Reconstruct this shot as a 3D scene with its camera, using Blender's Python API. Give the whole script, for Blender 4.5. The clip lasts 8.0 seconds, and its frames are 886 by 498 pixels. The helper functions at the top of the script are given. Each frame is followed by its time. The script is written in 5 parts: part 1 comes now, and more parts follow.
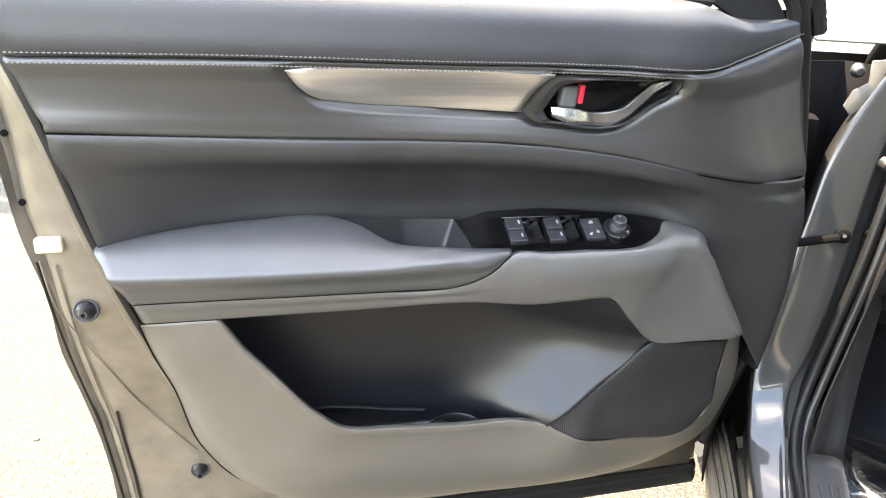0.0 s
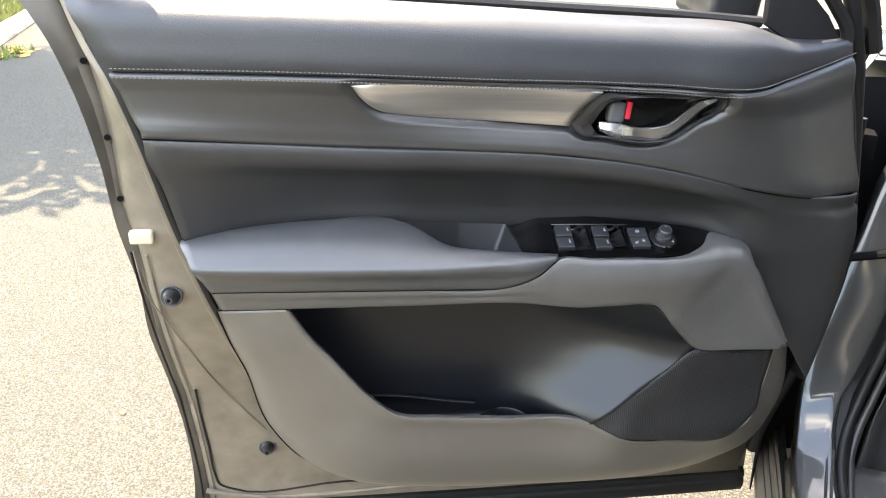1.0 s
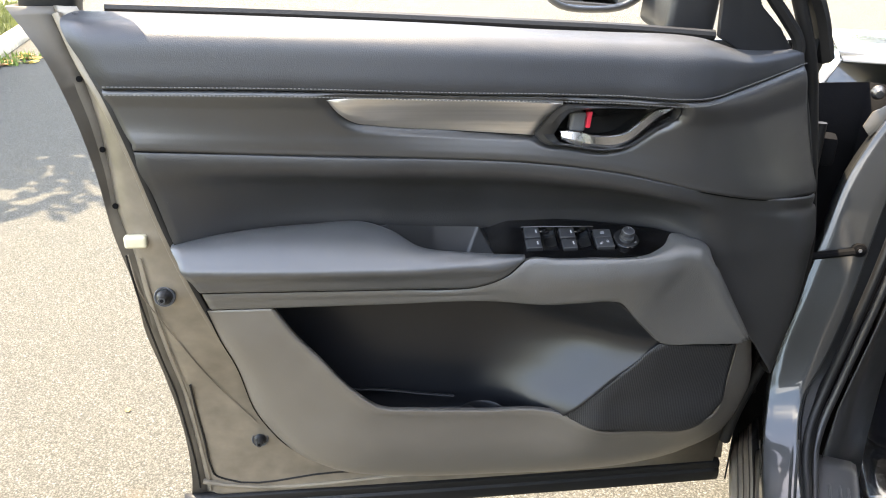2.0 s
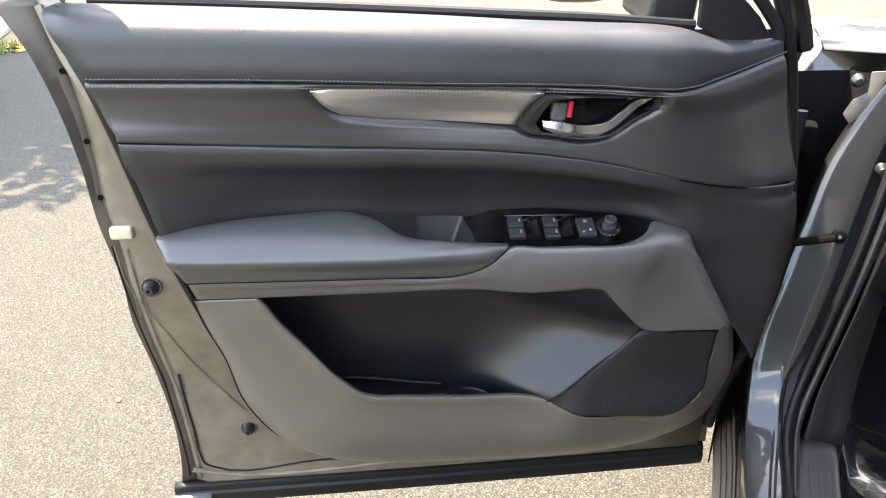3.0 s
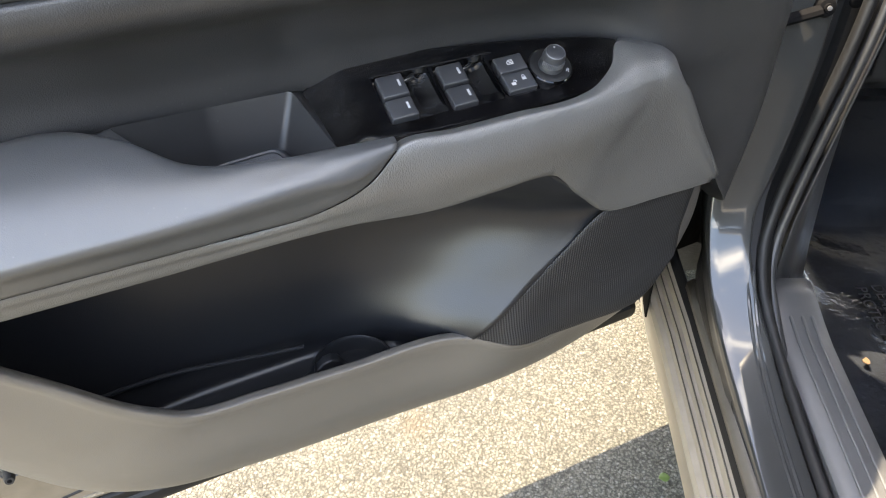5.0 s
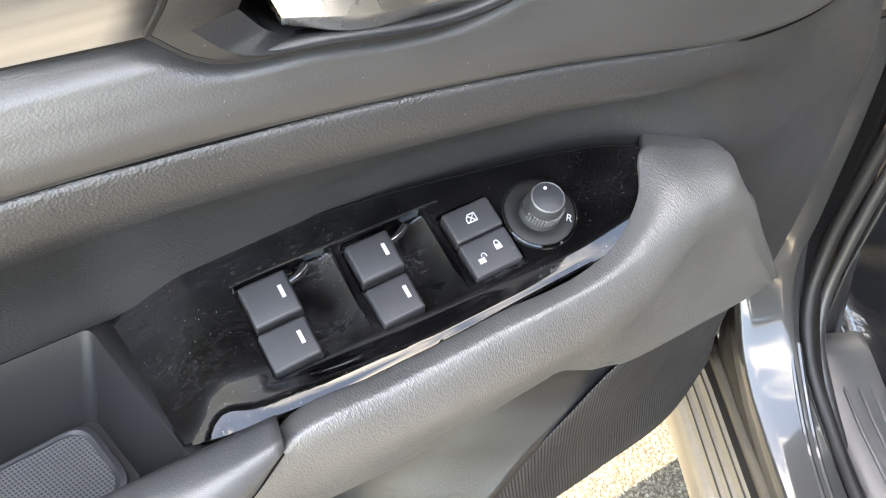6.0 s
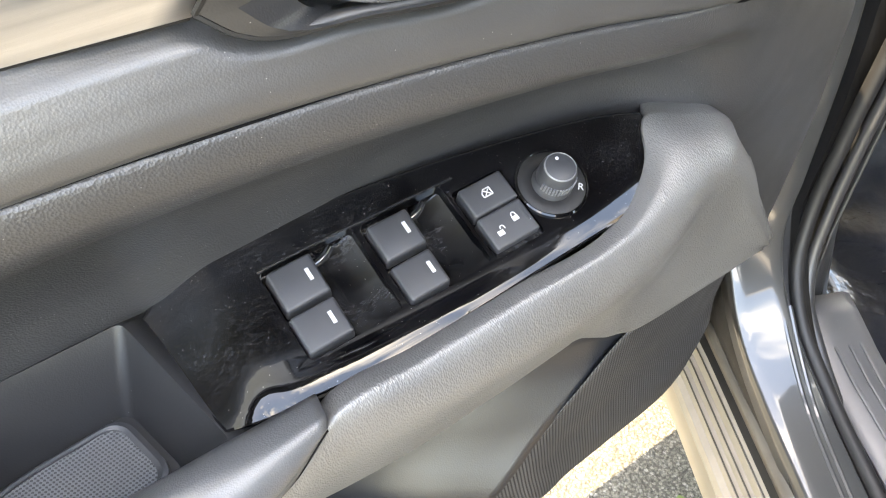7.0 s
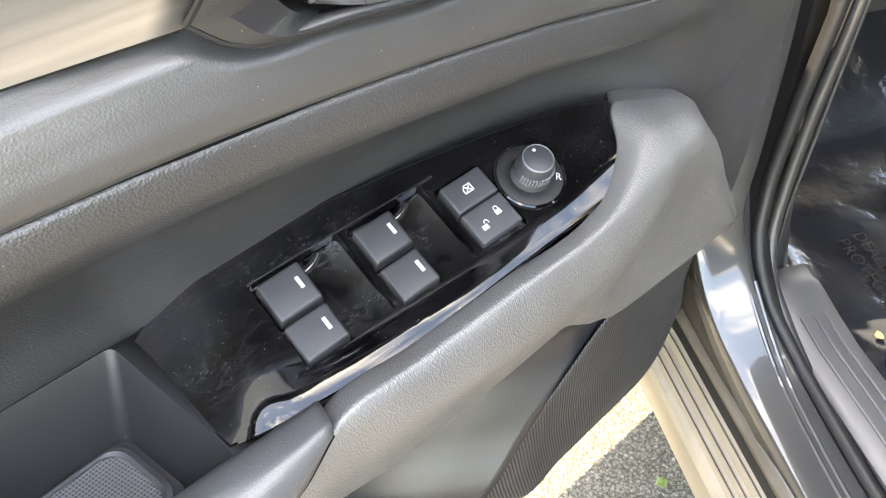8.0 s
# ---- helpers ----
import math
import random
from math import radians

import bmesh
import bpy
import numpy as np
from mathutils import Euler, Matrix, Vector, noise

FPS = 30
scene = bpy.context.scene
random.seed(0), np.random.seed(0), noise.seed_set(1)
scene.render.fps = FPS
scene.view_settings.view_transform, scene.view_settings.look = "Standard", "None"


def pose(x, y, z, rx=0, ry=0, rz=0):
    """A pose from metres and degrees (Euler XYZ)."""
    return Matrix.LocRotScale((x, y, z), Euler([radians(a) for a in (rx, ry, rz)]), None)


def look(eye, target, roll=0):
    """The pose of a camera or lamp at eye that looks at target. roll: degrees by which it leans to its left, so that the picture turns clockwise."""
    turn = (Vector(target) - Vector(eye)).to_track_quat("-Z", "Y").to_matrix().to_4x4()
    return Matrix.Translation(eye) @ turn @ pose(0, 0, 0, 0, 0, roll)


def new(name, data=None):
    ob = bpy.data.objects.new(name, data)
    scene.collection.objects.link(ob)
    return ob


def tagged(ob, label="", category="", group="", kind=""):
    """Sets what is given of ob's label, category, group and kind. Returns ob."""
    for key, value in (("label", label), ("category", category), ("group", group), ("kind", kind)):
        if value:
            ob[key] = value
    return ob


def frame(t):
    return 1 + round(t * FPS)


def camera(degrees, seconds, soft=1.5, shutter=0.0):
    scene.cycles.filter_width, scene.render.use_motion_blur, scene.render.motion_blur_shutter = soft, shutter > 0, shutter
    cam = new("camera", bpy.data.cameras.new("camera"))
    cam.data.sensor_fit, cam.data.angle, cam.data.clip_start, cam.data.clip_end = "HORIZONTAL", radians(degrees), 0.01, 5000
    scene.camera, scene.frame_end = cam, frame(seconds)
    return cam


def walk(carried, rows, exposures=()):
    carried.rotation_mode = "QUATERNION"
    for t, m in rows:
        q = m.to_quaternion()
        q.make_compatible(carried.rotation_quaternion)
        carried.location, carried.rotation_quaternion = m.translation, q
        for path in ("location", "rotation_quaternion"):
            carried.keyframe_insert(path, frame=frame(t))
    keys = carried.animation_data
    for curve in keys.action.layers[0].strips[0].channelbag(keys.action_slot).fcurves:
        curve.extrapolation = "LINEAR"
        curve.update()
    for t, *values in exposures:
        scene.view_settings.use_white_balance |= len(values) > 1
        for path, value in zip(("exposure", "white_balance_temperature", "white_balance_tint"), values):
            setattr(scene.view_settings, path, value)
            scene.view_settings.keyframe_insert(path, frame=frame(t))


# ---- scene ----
cam = camera(60.0, 8.0, 1.1)
PATH = [
    (0, (0.242, -0.808, 1.307), (0.66, 0.988, 0.533), 1.9),
    (0.5, (0.247, -0.847, 1.318), (0.527, 0.969, 0.529), 1.8),
    (1, (0.258, -0.874, 1.339), (0.486, 0.953, 0.557), 1.5),
    (1.5, (0.282, -0.914, 1.357), (0.485, 0.916, 0.576), 0.8),
    (3, (0.309, -0.949, 1.374), (0.532, 0.865, 0.563), 0.7),
    (3.5, (0.31, -0.903, 1.346), (0.629, 0.852, 0.441), 1.6),
    (4, (0.284, -0.783, 1.295), (0.75, 0.827, 0.205), 2.1),
    (4.2, (0.273, -0.709, 1.277), (0.794, 0.839, 0.122), 1.9),
    (5.3, (0.406, -0.329, 1.24), (1.027, 1.014, -0.106), -2.7),
    (5.5, (0.441, -0.249, 1.226), (1.053, 1.059, -0.158), -3.6),
    (6, (0.509, -0.162, 1.217), (1.135, 1.065, -0.233), -4.7),
    (6.5, (0.499, -0.165, 1.212), (1.148, 1.051, -0.237), -6.0),
    (7, (0.483, -0.161, 1.216), (1.165, 1.027, -0.241), -6.4),
    (7.5, (0.474, -0.159, 1.219), (1.202, 1.004, -0.236), -6.6),
    (8, (0.469, -0.156, 1.217), (1.245, 0.972, -0.24), -7.4),
]
EXPOSURES = [(t, s + 0.81, k + 620, 11) for t, s, k in ((0.0, 3.4, 7700), (0.5, 3.1, 7600), (1.5, 2.77, 7400), (3.0, 2.58, 7200), (4.2, 2.92, 7400), (5.3, 3.15, 7500), (5.6, 3.45, 7700), (6.2, 3.92, 8300), (8.0, 3.98, 8300))]
walk(cam, [(t, look(eye, target, roll)) for t, eye, target, roll in PATH], EXPOSURES)

# ---- light ----
world = bpy.data.worlds.new("sky")
scene.world = world
world.use_nodes = True
wn = world.node_tree.nodes
sky = wn.new("ShaderNodeTexSky")
sky.sky_type = "NISHITA"
sky.sun_disc = False
sky.sun_elevation = radians(66)
sky.sun_rotation = radians(-45)
wn["Background"].inputs["Strength"].default_value = 0.15
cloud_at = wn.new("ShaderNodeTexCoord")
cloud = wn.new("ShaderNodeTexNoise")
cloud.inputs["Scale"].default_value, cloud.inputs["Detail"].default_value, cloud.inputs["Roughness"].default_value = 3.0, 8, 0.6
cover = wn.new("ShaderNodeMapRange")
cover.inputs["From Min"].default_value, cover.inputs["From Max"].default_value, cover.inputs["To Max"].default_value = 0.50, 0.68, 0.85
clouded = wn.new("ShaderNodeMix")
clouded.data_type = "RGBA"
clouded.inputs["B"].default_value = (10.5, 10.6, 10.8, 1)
# Offset picked so that a bright cloud is mirrored in the panel's front strip.
cloud_offset = wn.new("ShaderNodeMapping")
cloud_offset.inputs["Location"].default_value = (-2.91, 2.18, -1.76)
world.node_tree.links.new(cloud_at.outputs["Generated"], cloud_offset.inputs["Vector"])
world.node_tree.links.new(cloud_offset.outputs["Vector"], cloud.inputs["Vector"])
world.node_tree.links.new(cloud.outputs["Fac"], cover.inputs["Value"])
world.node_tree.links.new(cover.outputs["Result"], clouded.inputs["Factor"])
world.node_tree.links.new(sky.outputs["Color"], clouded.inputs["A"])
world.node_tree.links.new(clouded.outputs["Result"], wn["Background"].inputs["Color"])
SUN_WAY = Vector((0.30, -0.30, -1.0))
sun = new("sun", bpy.data.lights.new("sun", "SUN"))
sun.data.energy, sun.data.angle, sun.data.color = 2.2, radians(0.55), (1.0, 0.92, 0.78)
sun.matrix_world = look(-8 * SUN_WAY, (0, 0, 0))


# ---- materials ----
def material(name, color, rough=0.5, metal=0.0, vary=0.15, vary_scale=30.0, bumps=(), coat=0.0, spec=0.5,
             rough_vary=0.1, stretch=(1, 1, 1), specks=0.0, speck_scale=520.0):
    """A surface with two scales of colour change. bumps: rows of kind, scale, depth in metres."""
    m = bpy.data.materials.new(name)
    m.use_nodes = True
    nt = m.node_tree
    b = nt.nodes["Principled BSDF"]
    b.inputs["Metallic"].default_value = metal
    b.inputs["Coat Weight"].default_value = coat
    b.inputs["Coat Roughness"].default_value = 0.04
    b.inputs["Specular IOR Level"].default_value = spec
    tc = nt.nodes.new("ShaderNodeTexCoord")
    mp = nt.nodes.new("ShaderNodeMapping")
    mp.inputs["Scale"].default_value = stretch
    nt.links.new(tc.outputs["Object"], mp.inputs["Vector"])
    n1 = nt.nodes.new("ShaderNodeTexNoise")
    n1.inputs["Scale"].default_value, n1.inputs["Detail"].default_value = vary_scale, 6
    nt.links.new(mp.outputs["Vector"], n1.inputs["Vector"])
    ramp = nt.nodes.new("ShaderNodeMapRange")
    ramp.inputs["From Min"].default_value, ramp.inputs["From Max"].default_value = 0.3, 0.7
    ramp.inputs["To Min"].default_value, ramp.inputs["To Max"].default_value = 1 - vary, 1 + vary
    nt.links.new(n1.outputs["Fac"], ramp.inputs["Value"])
    mul = nt.nodes.new("ShaderNodeVectorMath")
    mul.operation = "SCALE"
    mul.inputs[0].default_value = color
    nt.links.new(ramp.outputs["Result"], mul.inputs["Scale"])
    tint = mul.outputs["Vector"]
    if specks:
        v = nt.nodes.new("ShaderNodeTexVoronoi")
        v.inputs["Scale"].default_value = speck_scale
        nt.links.new(tc.outputs["Object"], v.inputs["Vector"])
        wn2 = nt.nodes.new("ShaderNodeTexWhiteNoise")
        nt.links.new(v.outputs["Position"], wn2.inputs["Vector"])
        near = nt.nodes.new("ShaderNodeMath")
        near.operation = "LESS_THAN"
        near.inputs[1].default_value = 0.10
        nt.links.new(v.outputs["Distance"], near.inputs[0])
        rare = nt.nodes.new("ShaderNodeMath")
        rare.operation = "LESS_THAN"
        rare.inputs[1].default_value = specks
        nt.links.new(wn2.outputs["Value"], rare.inputs[0])
        both = nt.nodes.new("ShaderNodeMath")
        both.operation = "MULTIPLY"
        nt.links.new(near.outputs[0], both.inputs[0])
        nt.links.new(rare.outputs[0], both.inputs[1])
        mix = nt.nodes.new("ShaderNodeMix")
        mix.data_type = "RGBA"
        mix.inputs["B"].default_value = (0.26, 0.255, 0.24, 1)
        nt.links.new(both.outputs[0], mix.inputs["Factor"])
        nt.links.new(tint, mix.inputs["A"])
        tint = mix.outputs["Result"]
    nt.links.new(tint, b.inputs["Base Color"])
    r2 = nt.nodes.new("ShaderNodeMapRange")
    r2.inputs["From Min"].default_value, r2.inputs["From Max"].default_value = 0.3, 0.7
    r2.inputs["To Min"].default_value, r2.inputs["To Max"].default_value = max(0.02, rough - rough_vary * rough), min(1, rough + rough_vary * rough)
    nt.links.new(n1.outputs["Fac"], r2.inputs["Value"])
    nt.links.new(r2.outputs["Result"], b.inputs["Roughness"])
    last = None
    for kind, scale, depth in bumps:
        if kind == "cells":
            tex = nt.nodes.new("ShaderNodeTexVoronoi")
            out = tex.outputs["Distance"]
        else:
            tex = nt.nodes.new("ShaderNodeTexNoise")
            tex.inputs["Detail"].default_value = 5
            out = tex.outputs["Fac"]
        tex.inputs["Scale"].default_value = scale
        nt.links.new(mp.outputs["Vector"], tex.inputs["Vector"])
        bump = nt.nodes.new("ShaderNodeBump")
        bump.inputs["Distance"].default_value = depth
        bump.inputs["Strength"].default_value = 0.8
        nt.links.new(out, bump.inputs["Height"])
        if last:
            nt.links.new(last, bump.inputs["Normal"])
        last = bump.outputs["Normal"]
    if last:
        nt.links.new(last, b.inputs["Normal"])
    return m


M_PAD = material("soft_vinyl", (0.030, 0.032, 0.0365), 0.46, vary=0.06, bumps=(("cells", 950, 0.00022), ("noise", 420, 0.00016)), specks=0.03, spec=0.6)
M_ARM = material("armrest_vinyl", (0.058, 0.059, 0.061), 0.37, vary=0.06, bumps=(("cells", 1300, 0.00009), ("noise", 420, 0.00004)), specks=0.03, spec=0.75)
M_SOFT = material("padded_vinyl", (0.032, 0.032, 0.033), 0.43, vary=0.05, bumps=(("cells", 1300, 0.00007), ("noise", 420, 0.00005)), specks=0.04, spec=0.95)
# Darker copy of the padded vinyl: shade on the insert is put into its colour.
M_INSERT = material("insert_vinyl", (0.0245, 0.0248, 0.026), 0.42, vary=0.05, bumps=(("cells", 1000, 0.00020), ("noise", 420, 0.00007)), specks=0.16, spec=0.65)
M_SHELL = material("grained_plastic", (0.077, 0.076, 0.074), 0.40, vary=0.06, bumps=(("noise", 500, 0.00004), ("cells", 1150, 0.00028)), stretch=(1.0, 0.5, 0.5), specks=0.02, spec=1.0)
M_HARD = material("hard_plastic", (0.106, 0.095, 0.082), 0.42, vary=0.06, bumps=(("cells", 1000, 0.00016),), spec=1.0)
M_DARK = material("dark_plastic", (0.021, 0.0212, 0.0225), 0.38, vary=0.08, bumps=(("cells", 1200, 0.00005),), spec=0.5, specks=0.02)
# Same plastic as above, darkened for the shade inside the deep cup.
M_CUP = material("shaded_cup_plastic", (0.016, 0.0163, 0.0175), 0.36, vary=0.08, bumps=(("cells", 1200, 0.00005),), spec=0.45, specks=0.02)
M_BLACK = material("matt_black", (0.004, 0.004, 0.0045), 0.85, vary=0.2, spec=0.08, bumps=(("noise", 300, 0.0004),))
M_PIANO = material("piano_black", (0.0016, 0.0016, 0.002), 0.03, rough_vary=0.3, vary=0.6, vary_scale=34, spec=0.45, specks=0.2, speck_scale=700)


def smudged(m, scale, low, high, rough, dust):
    """Wiped dust and finger marks: patches that are rougher and slightly paler."""
    nt = m.node_tree
    b = nt.nodes["Principled BSDF"]
    tc = nt.nodes.new("ShaderNodeTexCoord")
    grease = nt.nodes.new("ShaderNodeTexNoise")
    grease.inputs["Scale"].default_value, grease.inputs["Detail"].default_value, grease.inputs["Roughness"].default_value, grease.inputs["Distortion"].default_value = scale, 9, 0.72, 0.6
    cloth = nt.nodes.new("ShaderNodeMapping")
    cloth.inputs["Rotation"].default_value, cloth.inputs["Scale"].default_value = (0, 0, 0.5), (0.35, 1.0, 1.0)
    nt.links.new(tc.outputs["Object"], cloth.inputs["Vector"])
    nt.links.new(cloth.outputs["Vector"], grease.inputs["Vector"])
    where = nt.nodes.new("ShaderNodeTexNoise")
    where.inputs["Scale"].default_value, where.inputs["Detail"].default_value = 38, 3
    nt.links.new(tc.outputs["Object"], where.inputs["Vector"])
    masks = []
    for noise_node, lo, hi in ((grease, low, high), (where, 0.42, 0.66)):
        g = nt.nodes.new("ShaderNodeMapRange")
        g.inputs["From Min"].default_value, g.inputs["From Max"].default_value = lo, hi
        nt.links.new(noise_node.outputs["Fac"], g.inputs["Value"])
        masks.append(g.outputs["Result"])
    patch = nt.nodes.new("ShaderNodeMath")
    patch.operation = "MULTIPLY"
    nt.links.new(masks[0], patch.inputs[0])
    nt.links.new(masks[1], patch.inputs[1])
    for socket, value, kind in (("Roughness", rough, "FLOAT"), ("Base Color", dust, "RGBA")):
        mix = nt.nodes.new("ShaderNodeMix")
        mix.data_type = kind
        pair = [q for q in mix.inputs if q.name in "AB" and q.enabled]
        nt.links.new(patch.outputs[0], mix.inputs[0])
        nt.links.new(b.inputs[socket].links[0].from_socket, pair[0])
        pair[1].default_value = value
        out = [q for q in mix.outputs if q.enabled][0]
        nt.links.new(out, b.inputs[socket])
    return m


smudged(M_PIANO, 640, 0.46, 0.80, 0.20, (0.026, 0.026, 0.028, 1))
M_DUSTY = smudged(material("dusty_black", (0.003, 0.003, 0.0035), 0.08, vary=0.5, vary_scale=60, spec=0.6, specks=0.25, speck_scale=700), 700, 0.40, 0.74, 0.32, (0.050, 0.050, 0.052, 1))
M_GLOSS = material("glossy_black", (0.012, 0.012, 0.013), 0.12, vary=0.1, spec=0.9)
M_KEY = material("switch_plastic", (0.028, 0.029, 0.032), 0.42, bumps=(("cells", 2500, 0.00005),), specks=0.015, spec=0.4)
M_MARK = material("white_print", (0.36, 0.36, 0.37), 0.5, vary=0.03)
M_DECOR = material("brushed_metal", (0.62, 0.60, 0.585), 0.40, 0.9, vary=0.08, vary_scale=60, stretch=(0.08, 1, 6), bumps=(("noise", 500, 0.00008),))
M_CHROME = material("satin_chrome", (0.84, 0.83, 0.81), 0.26, 1.0, vary=0.03)
M_RED = material("red_tab", (0.65, 0.03, 0.06), 0.4, vary=0.05)
M_GREY = material("grey_plastic", (0.10, 0.102, 0.108), 0.35, vary=0.05)
M_PAINT = material("grey_paint", (0.036, 0.037, 0.037), 0.32, 0.25, vary=0.02, vary_scale=900, coat=1.0, spec=0.3)
M_PAINT.node_tree.nodes["Principled BSDF"].inputs["Coat IOR"].default_value = 1.5
M_INPAINT = material("inner_paint", (0.20, 0.172, 0.136), 0.42, 0.25, vary=0.2, vary_scale=25, coat=0.2, bumps=(("noise", 90, 0.0004),))
M_FLANGE = material("edge_paint", (0.105, 0.093, 0.078), 0.4, 0.2, vary=0.15, vary_scale=25, bumps=(("noise", 90, 0.0003),))
M_RUBBER = material("rubber", (0.009, 0.009, 0.0095), 0.5, spec=0.35, bumps=(("noise", 200, 0.0003),))
M_STEEL = material("bright_steel", (0.6, 0.6, 0.58), 0.3, 1.0, vary=0.1)
M_CREAM = material("cream_rubber", (0.55, 0.5, 0.36), 0.5, vary=0.1)
M_STITCH = material("grey_thread", (0.165, 0.163, 0.16), 0.8, vary=0.1)
M_KNURL = material("knurled_rubber", (0.115, 0.118, 0.124), 0.42)
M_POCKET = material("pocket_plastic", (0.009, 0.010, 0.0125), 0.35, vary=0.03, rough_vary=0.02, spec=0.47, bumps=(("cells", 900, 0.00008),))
M_CARPET = material("dark_carpet", (0.012, 0.0125, 0.014), 0.9, bumps=(("noise", 900, 0.002),))


# ---- shapes ----
def glide(pts, n):
    """A smooth curve through the points, n steps to a span."""
    p = [Vector(q) for q in pts]
    if len(p) == 2:
        return [p[0].lerp(p[1], i / n) for i in range(n + 1)]
    d = [max((p[i + 1] - p[i]).length, 1e-6) for i in range(len(p) - 1)]
    tan = []
    for i in range(len(p)):
        if i == 0:
            tan.append((p[1] - p[0]) / d[0])
        elif i == len(p) - 1:
            tan.append((p[-1] - p[-2]) / d[-1])
        else:
            a, b = (p[i] - p[i - 1]) / d[i - 1], (p[i + 1] - p[i]) / d[i]
            tan.append((a * d[i] + b * d[i - 1]) / (d[i] + d[i - 1]))
    out = [p[0]]
    for i in range(len(p) - 1):
        for k in range(1, n + 1):
            s = k / n
            h00, h10, h01, h11 = 2 * s**3 - 3 * s**2 + 1, s**3 - 2 * s**2 + s, -2 * s**3 + 3 * s**2, s**3 - s**2
            out.append(h00 * p[i] + h10 * d[i] * tan[i] + h01 * p[i + 1] + h11 * d[i] * tan[i + 1])
    return out


def sheet(rows, toward=None, closed=False):
    """A mesh of quads from rows of points."""
    bm = bmesh.new()
    vs = [[bm.verts.new(q) for q in row] for row in rows]
    for a, b in zip(vs, vs[1:]):
        m = len(a)
        for j in range(m if closed else m - 1):
            bm.faces.new((a[j], a[(j + 1) % m], b[(j + 1) % m], b[j]))
    bmesh.ops.remove_doubles(bm, verts=bm.verts, dist=1e-5)
    bm.normal_update()
    if toward is not None:
        t = Vector(toward)
        if sum((f.normal.dot(t) * f.calc_area() for f in bm.faces)) < 0:
            bmesh.ops.reverse_faces(bm, faces=bm.faces)
    return bm


def loft(rails, n=6, m=5, toward=(0, -1, 0.3)):
    """A skin over rails that have the same number of points each."""
    sampled = [glide(r, n) for r in rails]
    cols = [glide([s[i] for s in sampled], m) for i in range(len(sampled[0]))]
    return sheet(cols, toward)


def shift(rail, dx=0, dy=0, dz=0):
    return [(x + dx, y + dy, z + dz) for x, y, z in rail]


def between(a, b, f, dy=0, dz=0):
    return [tuple(p + (q - p) * f + (0, dy, dz)[k] for k, (p, q) in enumerate(zip(u, v))) for u, v in zip(a, b)]


def tube(pts, r, seg=8, flat=1.0, n=1, up=(0, 0, 1), closed=False):
    path = glide(pts, n) if n > 1 else [Vector(q) for q in pts]
    rows = []
    for i, q in enumerate(path):
        t = (path[min(i + 1, len(path) - 1)] - path[max(i - 1, 0)]).normalized()
        s = t.cross(Vector(up))
        s = s.normalized() if s.length > 1e-4 else Vector((1, 0, 0))
        w = s.cross(t).normalized()
        rows.append([q + r * (math.cos(2 * math.pi * k / seg) * s + flat * math.sin(2 * math.pi * k / seg) * w) for k in range(seg)])
    bm = sheet(rows, closed=True)
    if not closed:
        bm.faces.new([v for v in bm.verts][:seg]) if len(bm.verts) >= 2 * seg else None
        bm.verts.ensure_lookup_table()
        bm.faces.new([bm.verts[len(bm.verts) - 1 - k] for k in range(seg)])
    bmesh.ops.recalc_face_normals(bm, faces=bm.faces)
    return bm


def block(size, m=None, bevel=0.0, seg=2):
    bm = bmesh.new()
    bmesh.ops.create_cube(bm, size=1.0)
    bmesh.ops.scale(bm, vec=size, verts=bm.verts)
    if bevel:
        bmesh.ops.bevel(bm, geom=bm.edges, offset=bevel, segments=seg, profile=0.6, affect="EDGES")
    if m is not None:
        bmesh.ops.transform(bm, matrix=m, verts=bm.verts)
    return bm


def slab(outline, depth, bevel=0.0, seg=2):
    """A flat plate: outline of 3D points, thickened along depth."""
    bm = bmesh.new()
    f = bm.faces.new([bm.verts.new(q) for q in outline])
    ext = bmesh.ops.extrude_face_region(bm, geom=[f])
    bmesh.ops.translate(bm, vec=depth, verts=[v for v in ext["geom"] if isinstance(v, bmesh.types.BMVert)])
    bmesh.ops.recalc_face_normals(bm, faces=bm.faces)
    if bevel:
        bmesh.ops.bevel(bm, geom=bm.edges, offset=bevel, segments=seg, profile=0.6, affect="EDGES")
    return bm


def lathe(profile, m, seg=32):
    rows = []
    for k in range(seg):
        a = 2 * math.pi * k / seg
        rows.append([m @ Vector((r * math.cos(a), r * math.sin(a), z)) for r, z in profile])
    rows.append(rows[0])
    bm = sheet(rows)
    bmesh.ops.recalc_face_normals(bm, faces=bm.faces)
    return bm


def merge(*bms):
    out = bmesh.new()
    for b in bms:
        me = bpy.data.meshes.new("tmp")
        b.to_mesh(me)
        b.free()
        out.from_mesh(me)
        bpy.data.meshes.remove(me)
    return out


def part(name, bm, mat, parent=None, label="", thick=0.0, smooth=True, sharp=40):
    me = bpy.data.meshes.new(name)
    for f in bm.faces:
        f.smooth = smooth
    for e in bm.edges:
        if len(e.link_faces) == 2 and e.calc_face_angle(0) > radians(sharp):
            e.smooth = False
    bm.to_mesh(me)
    bm.free()
    me.materials.append(mat)
    ob = new(name, me)
    ob.parent = parent
    if parent is not None and parent.type == "EMPTY":
        ob.matrix_parent_inverse = Matrix.Translation(-parent.location)
    if label:
        ob["label"] = label
    if thick:
        s = ob.modifiers.new("thickness", "SOLIDIFY")
        s.thickness, s.offset = thick, -1
    return ob


def thing(name, at, label, category, group="", kind=""):
    ob = tagged(new(name), label, category, group, kind)
    ob.empty_display_size = 0.05
    ob.location = at
    return ob

